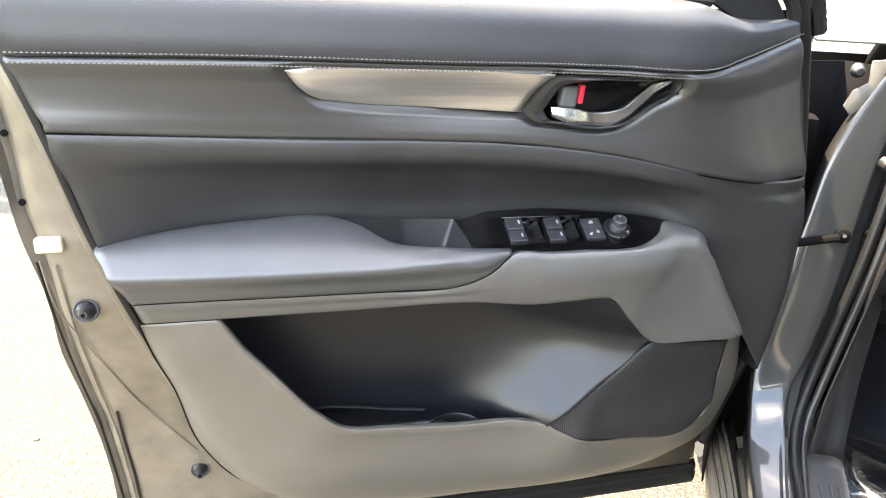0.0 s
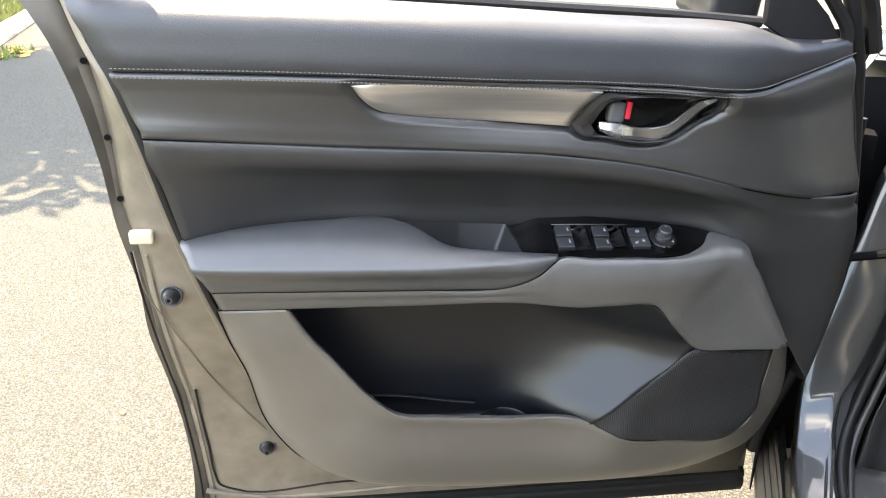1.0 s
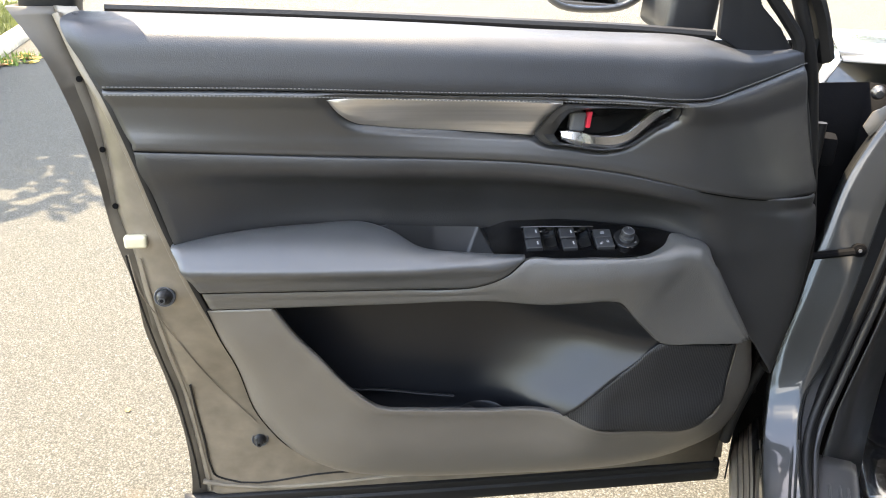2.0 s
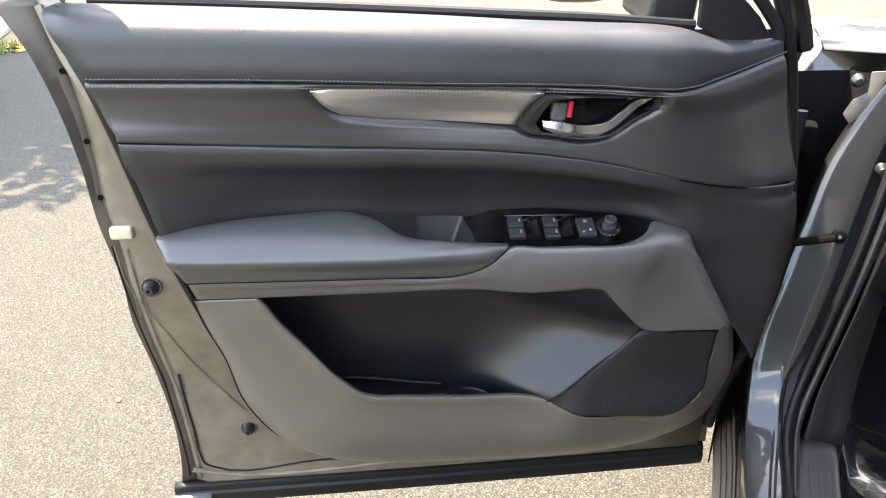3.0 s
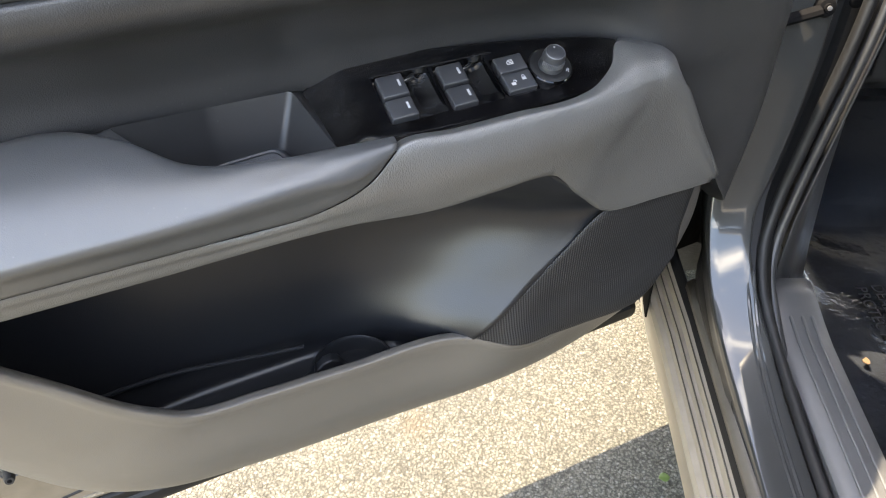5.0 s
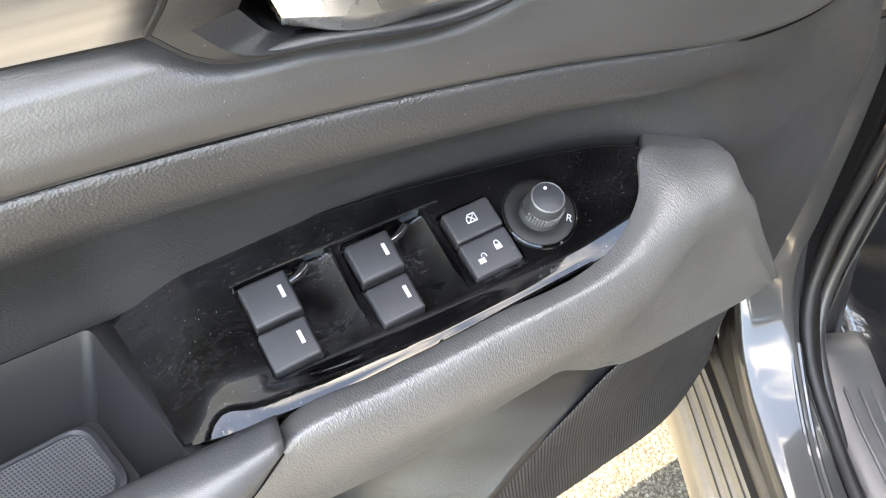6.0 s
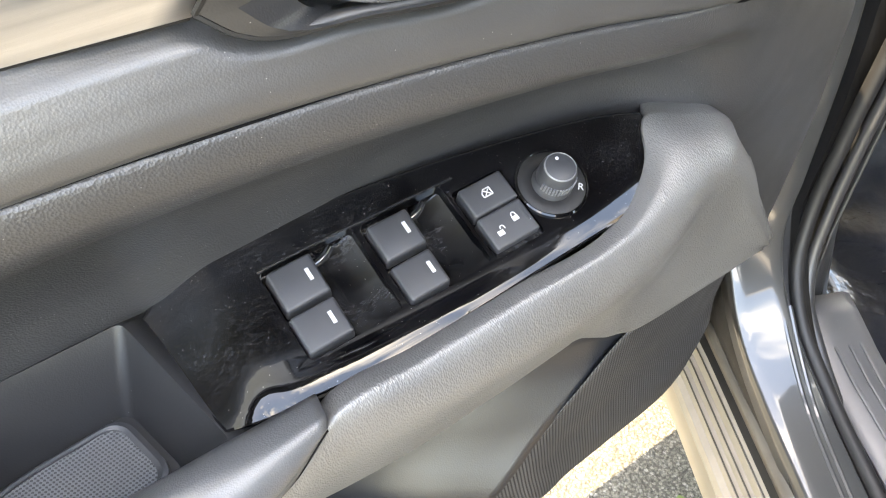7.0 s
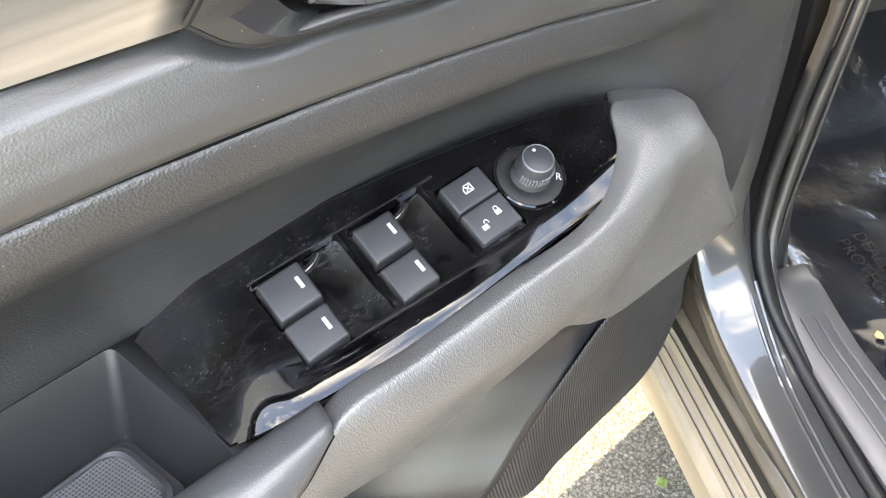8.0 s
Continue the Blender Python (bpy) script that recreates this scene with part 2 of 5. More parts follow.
# ---- ground ----
def ground_material():
    """Old asphalt: pale stones, crevices darkened for binder and shade, and a few stains."""
    m = material("worn_asphalt", (0.143, 0.137, 0.115), 0.9, vary=0.32, vary_scale=7.0)
    nt = m.node_tree
    b = nt.nodes["Principled BSDF"]
    b.inputs["Specular IOR Level"].default_value = 0.25
    tc = nt.nodes.new("ShaderNodeTexCoord")
    warp = nt.nodes.new("ShaderNodeTexNoise")
    warp.inputs["Scale"].default_value = 110
    nt.links.new(tc.outputs["Object"], warp.inputs["Vector"])
    add = nt.nodes.new("ShaderNodeVectorMath")
    add.operation = "MULTIPLY_ADD"
    add.inputs[1].default_value = (0.007, 0.007, 0.007)
    nt.links.new(warp.outputs["Color"], add.inputs[0])
    nt.links.new(tc.outputs["Object"], add.inputs[2])
    stone = nt.nodes.new("ShaderNodeTexVoronoi")
    stone.inputs["Scale"].default_value = 185
    fine = nt.nodes.new("ShaderNodeTexVoronoi")
    fine.inputs["Scale"].default_value = 430
    for v in (stone, fine):
        nt.links.new(add.outputs["Vector"], v.inputs["Vector"])
    hue = nt.nodes.new("ShaderNodeTexWhiteNoise")
    nt.links.new(stone.outputs["Position"], hue.inputs["Vector"])
    ramp = nt.nodes.new("ShaderNodeValToRGB")
    e = ramp.color_ramp.elements
    e[0].color, e[1].color = (0.080, 0.075, 0.062, 1), (0.27, 0.263, 0.238, 1)
    for pos, col in ((0.35, (0.122, 0.116, 0.096, 1)), (0.85, (0.174, 0.167, 0.142, 1))):
        k = e.new(pos)
        k.color = col
    nt.links.new(hue.outputs["Value"], ramp.inputs["Fac"])
    # Darkens between the stones: the binder, with crevice shade put into the colour.
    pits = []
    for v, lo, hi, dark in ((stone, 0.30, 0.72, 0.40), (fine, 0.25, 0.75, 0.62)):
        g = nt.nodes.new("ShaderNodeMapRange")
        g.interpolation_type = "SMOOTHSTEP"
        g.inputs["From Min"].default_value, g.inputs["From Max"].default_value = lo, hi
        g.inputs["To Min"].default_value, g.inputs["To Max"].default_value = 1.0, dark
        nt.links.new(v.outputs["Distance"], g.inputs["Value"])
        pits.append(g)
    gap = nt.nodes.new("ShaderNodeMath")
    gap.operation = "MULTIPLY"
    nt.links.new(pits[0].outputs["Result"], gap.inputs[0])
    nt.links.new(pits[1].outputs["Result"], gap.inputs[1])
    old = b.inputs["Base Color"].links[0].from_socket
    mix = nt.nodes.new("ShaderNodeMix")
    mix.data_type = "RGBA"
    mix.inputs["Factor"].default_value = 0.7
    nt.links.new(old, mix.inputs["A"])
    nt.links.new(ramp.outputs["Color"], mix.inputs["B"])
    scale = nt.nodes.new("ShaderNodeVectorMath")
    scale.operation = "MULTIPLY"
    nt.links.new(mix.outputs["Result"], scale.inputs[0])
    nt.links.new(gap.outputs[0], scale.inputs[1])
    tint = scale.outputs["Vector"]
    for place, size in (((0.70, 0.465, 0), 0.03), ((-0.28, 0.735, 0), 0.03)):
        dist = nt.nodes.new("ShaderNodeVectorMath")
        dist.operation = "DISTANCE"
        dist.inputs[1].default_value = place
        wob = nt.nodes.new("ShaderNodeVectorMath")
        wob.operation = "MULTIPLY_ADD"
        wob.inputs[1].default_value = (0.06, 0.06, 0)
        nt.links.new(warp.outputs["Color"], wob.inputs[0])
        nt.links.new(tc.outputs["Object"], wob.inputs[2])
        nt.links.new(wob.outputs["Vector"], dist.inputs[0])
        spot = nt.nodes.new("ShaderNodeMapRange")
        spot.inputs["From Min"].default_value, spot.inputs["From Max"].default_value = size * 0.4, size * 1.5
        spot.inputs["To Min"].default_value, spot.inputs["To Max"].default_value = 0.4, 0.0
        nt.links.new(dist.outputs["Value"], spot.inputs["Value"])
        st = nt.nodes.new("ShaderNodeMix")
        st.data_type = "RGBA"
        st.inputs["B"].default_value = (0.085, 0.066, 0.045, 1)
        nt.links.new(spot.outputs["Result"], st.inputs["Factor"])
        nt.links.new(tint, st.inputs["A"])
        tint = st.outputs["Result"]
    nt.links.new(tint, b.inputs["Base Color"])
    bump = nt.nodes.new("ShaderNodeBump")
    bump.inputs["Distance"].default_value = 0.004
    nt.links.new(gap.outputs[0], bump.inputs["Height"])
    nt.links.new(bump.outputs["Normal"], b.inputs["Normal"])
    return m


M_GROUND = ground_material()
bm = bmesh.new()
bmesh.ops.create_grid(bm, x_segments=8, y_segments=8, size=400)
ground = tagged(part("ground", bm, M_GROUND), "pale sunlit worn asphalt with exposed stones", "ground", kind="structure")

# ---- the open door ----
door = thing("car_door", (0.5, 0.25, 0.31), "open grey car front door with black inner trim", "car door")
METAL_Y = [(0.30, 0.262), (0.40, 0.25), (0.51, 0.228), (0.63, 0.20), (0.75, 0.145), (0.867, 0.092), (0.96, 0.074), (1.1, 0.066), (1.30, 0.06)]


def metal_y(z):
    for (z0, y0), (z1, y1) in zip(METAL_Y, METAL_Y[1:]):
        if z <= z1:
            s = min(max((z - z0) / (z1 - z0), 0), 1)
            return y0 + (y1 - y0) * s
    return METAL_Y[-1][1]


# inner sheet metal, with the rear edge's line
rear = glide([(-0.066, 0, 1.27), (-0.039, 0, 1.138), (-0.034, 0, 1.065), (-0.033, 0, 1.0), (-0.024, 0, 0.948), (-0.021, 0, 0.88),
              (-0.021, 0, 0.743), (-0.015, 0, 0.575), (-0.011, 0, 0.411), (-0.012, 0, 0.365)], 8)
rows = []
for q in rear:
    right = 0.93 if q.z > 0.6 else 0.985
    row = []
    for dx in (0, 0.006, 0.012, 0.02, 0.03, 0.06, 0.09, 0.12, 0.15, 0.18, 0.21, 0.24, 0.4, 0.6, 0.8, right - q.x):
        s = min(max((dx - 0.12) / 0.1, 0), 1) * min(max((q.z - 0.49) / 0.1, 0), 1)
        row.append(Vector((q.x + dx, metal_y(q.z) + (0.012 * (1 - dx / 0.03) ** 2 if dx < 0.03 else 0) + 0.08 * s * s * (3 - 2 * s), q.z if dx < 0.05 else min(q.z, 1.19))))
    rows.append(row)
part("inner_panel", sheet(rows, (0, -1, 0)), M_INPAINT, door, "grey painted sheet metal", thick=0.002)

# outer skin: rear flange, seen past the inner sheet
edge = glide([(-0.119, 0.07, 1.269), (-0.085, 0.07, 1.207), (-0.070, 0.07, 1.163), (-0.050, 0.075, 1.062), (-0.046, 0.09, 0.972), (-0.038, 0.12, 0.872),
              (-0.045, 0.16, 0.775), (-0.040, 0.20, 0.677), (-0.032, 0.23, 0.567), (-0.031, 0.25, 0.480), (-0.036, 0.26, 0.383), (-0.050, 0.262, 0.318)], 6)
rows = []
for q in edge:
    i = min(rear, key=lambda r: abs(r.z - q.z))
    y_in = metal_y(q.z)
    rows.append([Vector((i.x + 0.004, y_in + 0.014, q.z)), Vector((0.5 * (i.x + q.x), max(y_in + 0.014, q.y - 0.002), q.z)), q + Vector((0, -0.004, 0)), q + Vector((-0.002, 0.002, 0)), q + Vector((0.004, 0.03, 0))])
part("rear_flange", sheet(rows, (0, -1, 0)), M_FLANGE, door, "dark painted door edge", thick=0.003)
skin = [[Vector((x, y, z)) for x in (-0.04, 0.3, 0.7, front)] for z, y, front in ((0.33, 0.322, 1.04), (0.45, 0.332, 1.04), (0.6, 0.322, 1.0), (0.8, 0.28, 0.985), (1.0, 0.225, 0.985), (1.15, 0.17, 0.985), (1.22, 0.14, 0.985))]
part("outer_panel", sheet(skin, (0, 1, 0)), M_PAINT, door, "dark grey metallic paint", thick=0.003)

# gap shade along the inner sheet's rear edge, as black strip, and pressed grooves
part("edge_shade", tube([(-0.034, 0.050, 1.262), (-0.034, 0.040, 1.245), (-0.026, 0.034, 1.21), (-0.008, 0.026, 1.170), (0.012, 0.026, 1.105), (0.038, 0.040, 0.986), (0.069, 0.072, 0.856), (0.098, 0.122, 0.736), (0.122, 0.165, 0.640)], 0.0048, 8, 0.8, 6, (0, 1, 0)), M_RUBBER, door, "black strip for the shade of the gap beside the trim")
part("inner_lip", tube([(-0.062, 0.066, 1.262), (-0.040, 0.056, 1.20), (-0.022, 0.048, 1.165), (0.000, 0.046, 1.105), (0.025, 0.060, 0.986), (0.055, 0.092, 0.856), (0.085, 0.140, 0.736), (0.110, 0.182, 0.640)], 0.0052, 8, 0.8, 6, (0, 1, 0)), M_INPAINT, door, "rolled painted lip beside the trim")
# Black bead that puts the pressed groove's shade into colour.
part("groove", tube([(0.003, 0.189, 0.652), (0.002, 0.207, 0.596), (0.005, 0.227, 0.511), (0.007, 0.240, 0.444), (0.012, 0.246, 0.418), (0.027, 0.248, 0.407), (0.226, 0.248, 0.407), (0.60, 0.248, 0.410)], 0.0020, 6, 1, 6, (0, 1, 0)), M_RUBBER, door, "pressed groove, its shade put in as a black bead")
part("bottom_bead", tube([(-0.012, 0.247, 0.405), (0.02, 0.25, 0.394), (0.4, 0.25, 0.392), (0.75, 0.25, 0.40), (0.99, 0.25, 0.432)], 0.005, 8, 1, 6), M_INPAINT, door, "folded lower edge")
part("sealer_bead", tube([(-0.027, 0.076, 0.939), (-0.022, 0.089, 0.873), (-0.007, 0.112, 0.818), (0.013, 0.144, 0.748), (0.038, 0.180, 0.670), (0.070, 0.204, 0.604), (0.102, 0.216, 0.552)], 0.0009, 6, 1, 6, (0, 1, 0)), M_INPAINT, door, "thin painted sealer bead")
for off, r in ((0.010, 0.0016), (-0.012, 0.0018)):
    part("flange_ridge", tube([(q.x + off, metal_y(q.z) + (0.002 if off > 0 else 0.012), q.z) for q in rear[6::4] if q.z < 0.95], r, 6, 1, 2, (0, 1, 0)), M_RUBBER if off < 0 else M_INPAINT, door, "pressed ridge of the door edge")
# rubber strip along the bottom
strip = []
for x in (-0.052, -0.03, 0.0, 0.03, 0.25, 0.5, 0.75, 0.9, 0.985, 0.998):
    lift = 0.012 * (x / 1.0) ** 2
    strip.append([Vector((x, y, z + lift)) for y, z in ((0.258, 0.370), (0.249, 0.363), (0.2475, 0.354), (0.2495, 0.350), (0.2455, 0.345), (0.2460, 0.331), (0.250, 0.320), (0.268, 0.316), (0.275, 0.33))])
part("bottom_seal", sheet(strip, (0, -1, 0)), M_RUBBER, door, "black rubber weather strip", thick=0.004)
part("seal_end", block((0.07, 0.016, 0.03), pose(-0.018, 0.247, 0.332, 12, 0, 0), 0.004), M_GREY, door, "grey moulded end of the strip")
for x, y, z in ((0.011, 0.088, 0.867), (0.102, 0.228, 0.508)):
    m = pose(x, y, z, 78, 0, 4)
    stud = part("trim_stud", lathe([(0.0, 0.026), (0.0048, 0.026), (0.0060, 0.023), (0.0062, 0.012), (0.0082, 0.008), (0.0110, 0.005), (0.0110, -0.002)], m, 20), M_DARK, door, "dark grey plastic stud")
    part("stud_washer", lathe([(0.0112, 0.001), (0.0140, 0.0035), (0.0150, 0.0020), (0.0152, -0.002)], m, 20), M_GREY, stud, "pale grey plastic washer")
    # Black disc in place of the dark inside of the stud.
    part("stud_hole", lathe([(0.0, 0.0266), (0.0024, 0.0266), (0.0026, 0.025)], m, 12), M_BLACK, stud)
part("bumper_pad", block((0.030, 0.012, 0.018), pose(-0.012, 0.071, 0.961, 4, 0, 0), 0.004, 3), M_CREAM, door, "cream rubber buffer")
# Holes drawn as black discs, their inner shade put in as colour.
for x, z in ((-0.050, 1.182), (-0.037, 1.09), (-0.034, 1.01)):
    part("drain_hole", lathe([(0.0, 0.0015), (0.0038, 0.0015), (0.004, 0.0)], pose(x, metal_y(z) + 0.008, z, 90, 0, 0), 12), M_BLACK, door)

# Added sheet that stops light leaking through gaps in the trim.
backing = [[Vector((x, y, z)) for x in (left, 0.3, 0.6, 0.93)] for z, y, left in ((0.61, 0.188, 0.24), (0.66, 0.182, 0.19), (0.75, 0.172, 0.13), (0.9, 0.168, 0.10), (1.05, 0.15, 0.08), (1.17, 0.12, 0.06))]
part("trim_backing", sheet(backing, (0, -1, 0)), M_RUBBER, door, "added black sheet behind the trim", thick=0.003)

# ---- belt pad with its stitched lower edge ----
G = [(-0.003, 0.004, 1.182), (0.232, 0.003, 1.178), (0.426, 0.006, 1.171), (0.540, 0.010, 1.168), (0.620, 0.011, 1.165), (0.752, 0.014, 1.160), (0.805, 0.045, 1.166), (0.930, 0.110, 1.188)]
TOP = [(-0.030, 0.078, 1.262), (0.232, 0.078, 1.254), (0.426, 0.078, 1.246), (0.540, 0.078, 1.240), (0.620, 0.078, 1.237), (0.752, 0.080, 1.229), (0.815, 0.098, 1.212), (0.925, 0.125, 1.208)]


def pad_rail(across, up, bulge):
    """A rail on the pad: how far back and how far up from the lower edge."""
    rail = []
    for k, (g, p) in enumerate(zip(G, TOP)):
        h = p[2] - g[2]
        z = g[2] + h * up
        x = g[0] + (p[0] - g[0]) * up if k else -0.003 - 0.55 * max(0, z - 1.186)
        rail.append((x, g[1] + (p[1] - g[1]) * across - bulge * h, z))
    return rail


pad = part("belt_pad", loft([shift(TOP, 0, 0.012, -0.012), TOP, pad_rail(0.50, 1.0, 0), pad_rail(0.17, 0.93, 0.01), pad_rail(0.03, 0.78, 0.045), pad_rail(0, 0.42, 0.085), pad_rail(0, 0.08, 0.065), pad_rail(0.0, 0.012, 0.025), shift(G, 0, 0.003, 0.0)], 10, 5), M_PAD, door, "soft black belt pad with leather grain", thick=0.002)


def stitches(rail, name, dy, dz, parent):
    """One row of short threads along a rail."""
    line = glide(shift(rail, 0, dy, dz), 40)
    bms, run, gap = [], 0.0, 0.0048
    nxt = 0.004
    for a, b in zip(line, line[1:]):
        step = (b - a).length
        while nxt <= run + step:
            q = a.lerp(b, (nxt - run) / max(step, 1e-9))
            t = (b - a).normalized()
            bms.append(block((0.0027, 0.0011, 0.0010), Matrix.Translation(q) @ t.to_track_quat("X", "Z").to_matrix().to_4x4()))
            nxt += gap
        run += step
    return tagged(part(name, merge(*bms), M_STITCH, parent, "pale grey thread", smooth=False), kind="stuff")


stitches(G, "stitching", -0.0066, 0.0042, pad)

# ---- upper trim below the stitches ----
SEAM = [(0.021, 0.007, 1.106), (0.227, 0.030, 1.0893), (0.395, 0.044, 1.0785), (0.542, 0.039, 1.0707), (0.659, 0.033, 1.0545), (0.771, 0.034, 1.0270), (0.900, 0.0725, 0.9985), (1.004, 0.134, 0.985)]
UP0 = shift(G, 0, 0.002, -0.0002)
UP1 = shift(G, 0, -0.0022, -0.0022)
UP2 = between(G, SEAM, 0.30, 0.001)
UP3 = between(G, SEAM, 0.68, 0.001)
for rail, push in ((UP2, (0, 0.001, 0.013, 0.014, 0.010, 0.003)), (UP3, (0, 0.002, 0.013, 0.011, 0.007, 0.002))):
    for k, s in enumerate(push):
        rail[k] = (rail[k][0], rail[k][1] + s, rail[k][2])
fold = (1, 1, 1, 1, 0.9, 0.5, 0.15, 0.1)
UP4 = [(x, y - 0.0022 * f, z + 0.008) for (x, y, z), f in zip(SEAM, fold)]
UP5 = [(x, y - 0.0012 * f, z + 0.0025) for (x, y, z), f in zip(SEAM, fold)]
UP3B = between(UP3, UP4, 0.55, -0.0005)


def inside(x, z, ring):
    hit = False
    for (x0, z0), (x1, z1) in zip(ring, ring[1:] + ring[:1]):
        if (z0 > z) != (z1 > z) and x < x0 + (z - z0) * (x1 - x0) / (z1 - z0):
            hit = not hit
    return hit


def cut(bm, ring, deep):
    """Opens a skin inside an outline seen from the front, with the rim turned in."""
    inner = {v for v in bm.verts if inside(v.co.x, v.co.z, ring)}
    bmesh.ops.delete(bm, geom=[f for f in bm.faces if all(v in inner for v in f.verts)], context="FACES")
    for v in bm.verts:
        if v in inner:
            v.co.y += deep
    return bm


D0 = [(0.2576, 0.0120, 1.1653), (0.2762, 0.0100, 1.1667), (0.3020, 0.0095, 1.1667), (0.3312, 0.0090, 1.1664), (0.4164, 0.0100, 1.1644), (0.5563, 0.0120, 1.1572)]
D1 = [(0.2579, 0.0130, 1.1645), (0.2800, 0.0170, 1.1481), (0.3095, 0.0270, 1.1402), (0.3503, 0.0330, 1.1368), (0.4342, 0.0400, 1.1320), (0.5375, 0.0330, 1.1278)]
D2 = [(0.2582, 0.0140, 1.1640), (0.2729, 0.0220, 1.1453), (0.2910, 0.0330, 1.1318), (0.3205, 0.0410, 1.1254), (0.4260, 0.0510, 1.1154), (0.5277, 0.0412, 1.1103)]
HB = [(0.5288, 0.037, 1.1125), (0.560, 0.011, 1.1555), (0.592, 0.011, 1.1540), (0.672, 0.013, 1.1510), (0.718, 0.018, 1.1480), (0.7195, 0.022, 1.1410), (0.685, 0.025, 1.1175), (0.654, 0.027, 1.0965), (0.628, 0.028, 1.0910), (0.575, 0.029, 1.0975), (0.5375, 0.035, 1.1040)]
skin_u = loft([UP0, UP1, UP2, UP3, UP3B, UP4, UP5, shift(SEAM, 0, 0.0012, 0.0), shift(SEAM, 0, 0.012, 0.0008)], 30, 12)
decor_ring = [(q.x, q.z) for q in glide(D0, 24)] + [(q.x, q.z) for q in reversed(glide(D2, 24))]
for v in skin_u.verts:
    if 0.235 < v.co.x < 0.575 and 1.09 < v.co.z < 1.18:
        d = 0 if inside(v.co.x, v.co.z, decor_ring) else min(math.hypot(v.co.x - a, v.co.z - b) for a, b in decor_ring)
        s = max(0, 1 - d / 0.011)
        v.co.y += 0.009 * s * s * (3 - 2 * s)
handle_ring = [(q.x, q.z) for q in glide(HB + [HB[0]], 16)][:-1]
for v in skin_u.verts:
    if 0.50 < v.co.x < 0.74 and 1.07 < v.co.z < 1.175:
        d = 0 if inside(v.co.x, v.co.z, handle_ring) else min(math.hypot(v.co.x - a, v.co.z - b) for a, b in handle_ring)
        s = max(0, 1 - d / 0.010)
        v.co.y += 0.007 * s * s * (3 - 2 * s)
cut(skin_u, [(q.x, q.z) for q in glide(HB + [HB[0]], 6)][:-1], 0.012)
upper = part("upper_trim", skin_u, M_SOFT, door, "black padded upper trim", thick=0.002)
stitches(G, "stitching", -0.0058, -0.0056, upper)
# Black bead laid in the seam in place of its shade.
part("seam_shade", tube(shift(SEAM, 0, 0.0030, -0.0014), 0.0014, 6, 1, 8), M_BLACK, upper, "black bead for seam shade")

# brushed strip
part("decor_strip", loft([shift(D0, 0, 0.016, 0.0), shift(D0, 0, 0.0006, 0), between(D0, D1, 0.05), between(D0, D1, 0.95), between(D1, D2, 0.05), between(D1, D2, 0.95), D2, shift(D2, 0, 0.016, 0)], 8, 3), M_DECOR, door, "brushed silver trim strip", thick=0.0015)

# Dark line under the strip: gap shade put in as a black bead.
part("decor_shade", tube(shift(D2, 0, 0.004, -0.0012), 0.0014, 6, 1, 8), M_RUBBER, door, "black bead for gap shade under the strip")

# inner handle
HI = [(0.5530, 0.036, 1.1125), (0.5694, 0.02, 1.1441), (0.5931, 0.018, 1.1486), (0.6734, 0.02, 1.1476), (0.7125, 0.024, 1.1462), (0.7125, 0.027, 1.1385), (0.6839, 0.031, 1.1165), (0.6546, 0.034, 1.0964), (0.6299, 0.035, 1.0916), (0.5802, 0.036, 1.0976), (0.5600, 0.037, 1.1030)]
hb = glide(HB + [HB[0]], 6)
hi = glide(HI + [HI[0]], 6)
surround = part("handle_surround", sheet([[q + Vector((0, 0.008, 0)) for q in hb], hb, [a.lerp(b, 0.4) + Vector((0, -0.004, 0)) for a, b in zip(hb, hi)], hi, [q + Vector((0, 0.030, 0)) for q in hi]], (0, -1, 0)), M_DARK, door, "dark grey handle surround", thick=0.0015)
# Black bead round the surround, standing in for the shade of its gap.
part("surround_shade", tube([q + Vector((0, 0.001, 0)) + (q - Vector((0.63, q.y, 1.122))).normalized() * 0.001 for q in hb], 0.0011, 6, 1, 1, (0, 1, 0)), M_RUBBER, surround, "black bead for gap shade round the surround")
cx, cz = 0.63, 1.125
bowl = [[Vector((cx + (q.x - cx) * s, q.y + dy, cz + (q.z - cz) * s)) for q in hi] for s, dy in ((1.02, 0.020), (0.97, 0.044), (0.8, 0.054), (0.4, 0.056), (0.0, 0.056))]
part("handle_bowl", sheet(bowl, (0, -1, 0)), M_RUBBER, surround, "black recess behind the handle")
LT = [(0.5609, 0.036, 1.1177), (0.5844, 0.033, 1.1169), (0.6068, 0.033, 1.1115), (0.6340, 0.031, 1.1112), (0.6482, 0.03, 1.1148), (0.666, 0.03, 1.1285), (0.685, 0.03, 1.1443), (0.708, 0.031, 1.1474)]
LB = [(0.5633, 0.036, 1.1051), (0.5816, 0.033, 1.0981), (0.6113, 0.036, 1.0925), (0.6424, 0.034, 1.0935), (0.6591, 0.033, 1.1020), (0.6746, 0.033, 1.1143), (0.689, 0.033, 1.1286), (0.71, 0.034, 1.1454)]
lever = [glide(shift(r, 0, -0.004, 0), 14) for r in (shift(LT, 0, 0.011, -0.002), shift(LT, 0, 0.0012, 0.0), between(LT, LB, 0.07, -0.0004), between(LT, LB, 0.62, -0.0030), between(LT, LB, 0.94, 0.0006), shift(LB, 0, 0.0025, 0.0), shift(LB, 0, 0.011, 0.003))]
lever_bm = sheet(lever, (0, -1, 0))
part("handle_lever", lever_bm, M_CHROME, surround, "satin chrome pull lever", thick=0.0015, sharp=35)
part("lock_button", block((0.022, 0.016, 0.027), pose(0.5851, 0.044, 1.1274, 0, 4, 0), 0.006, 4), M_GREY, surround, "grey lock button")
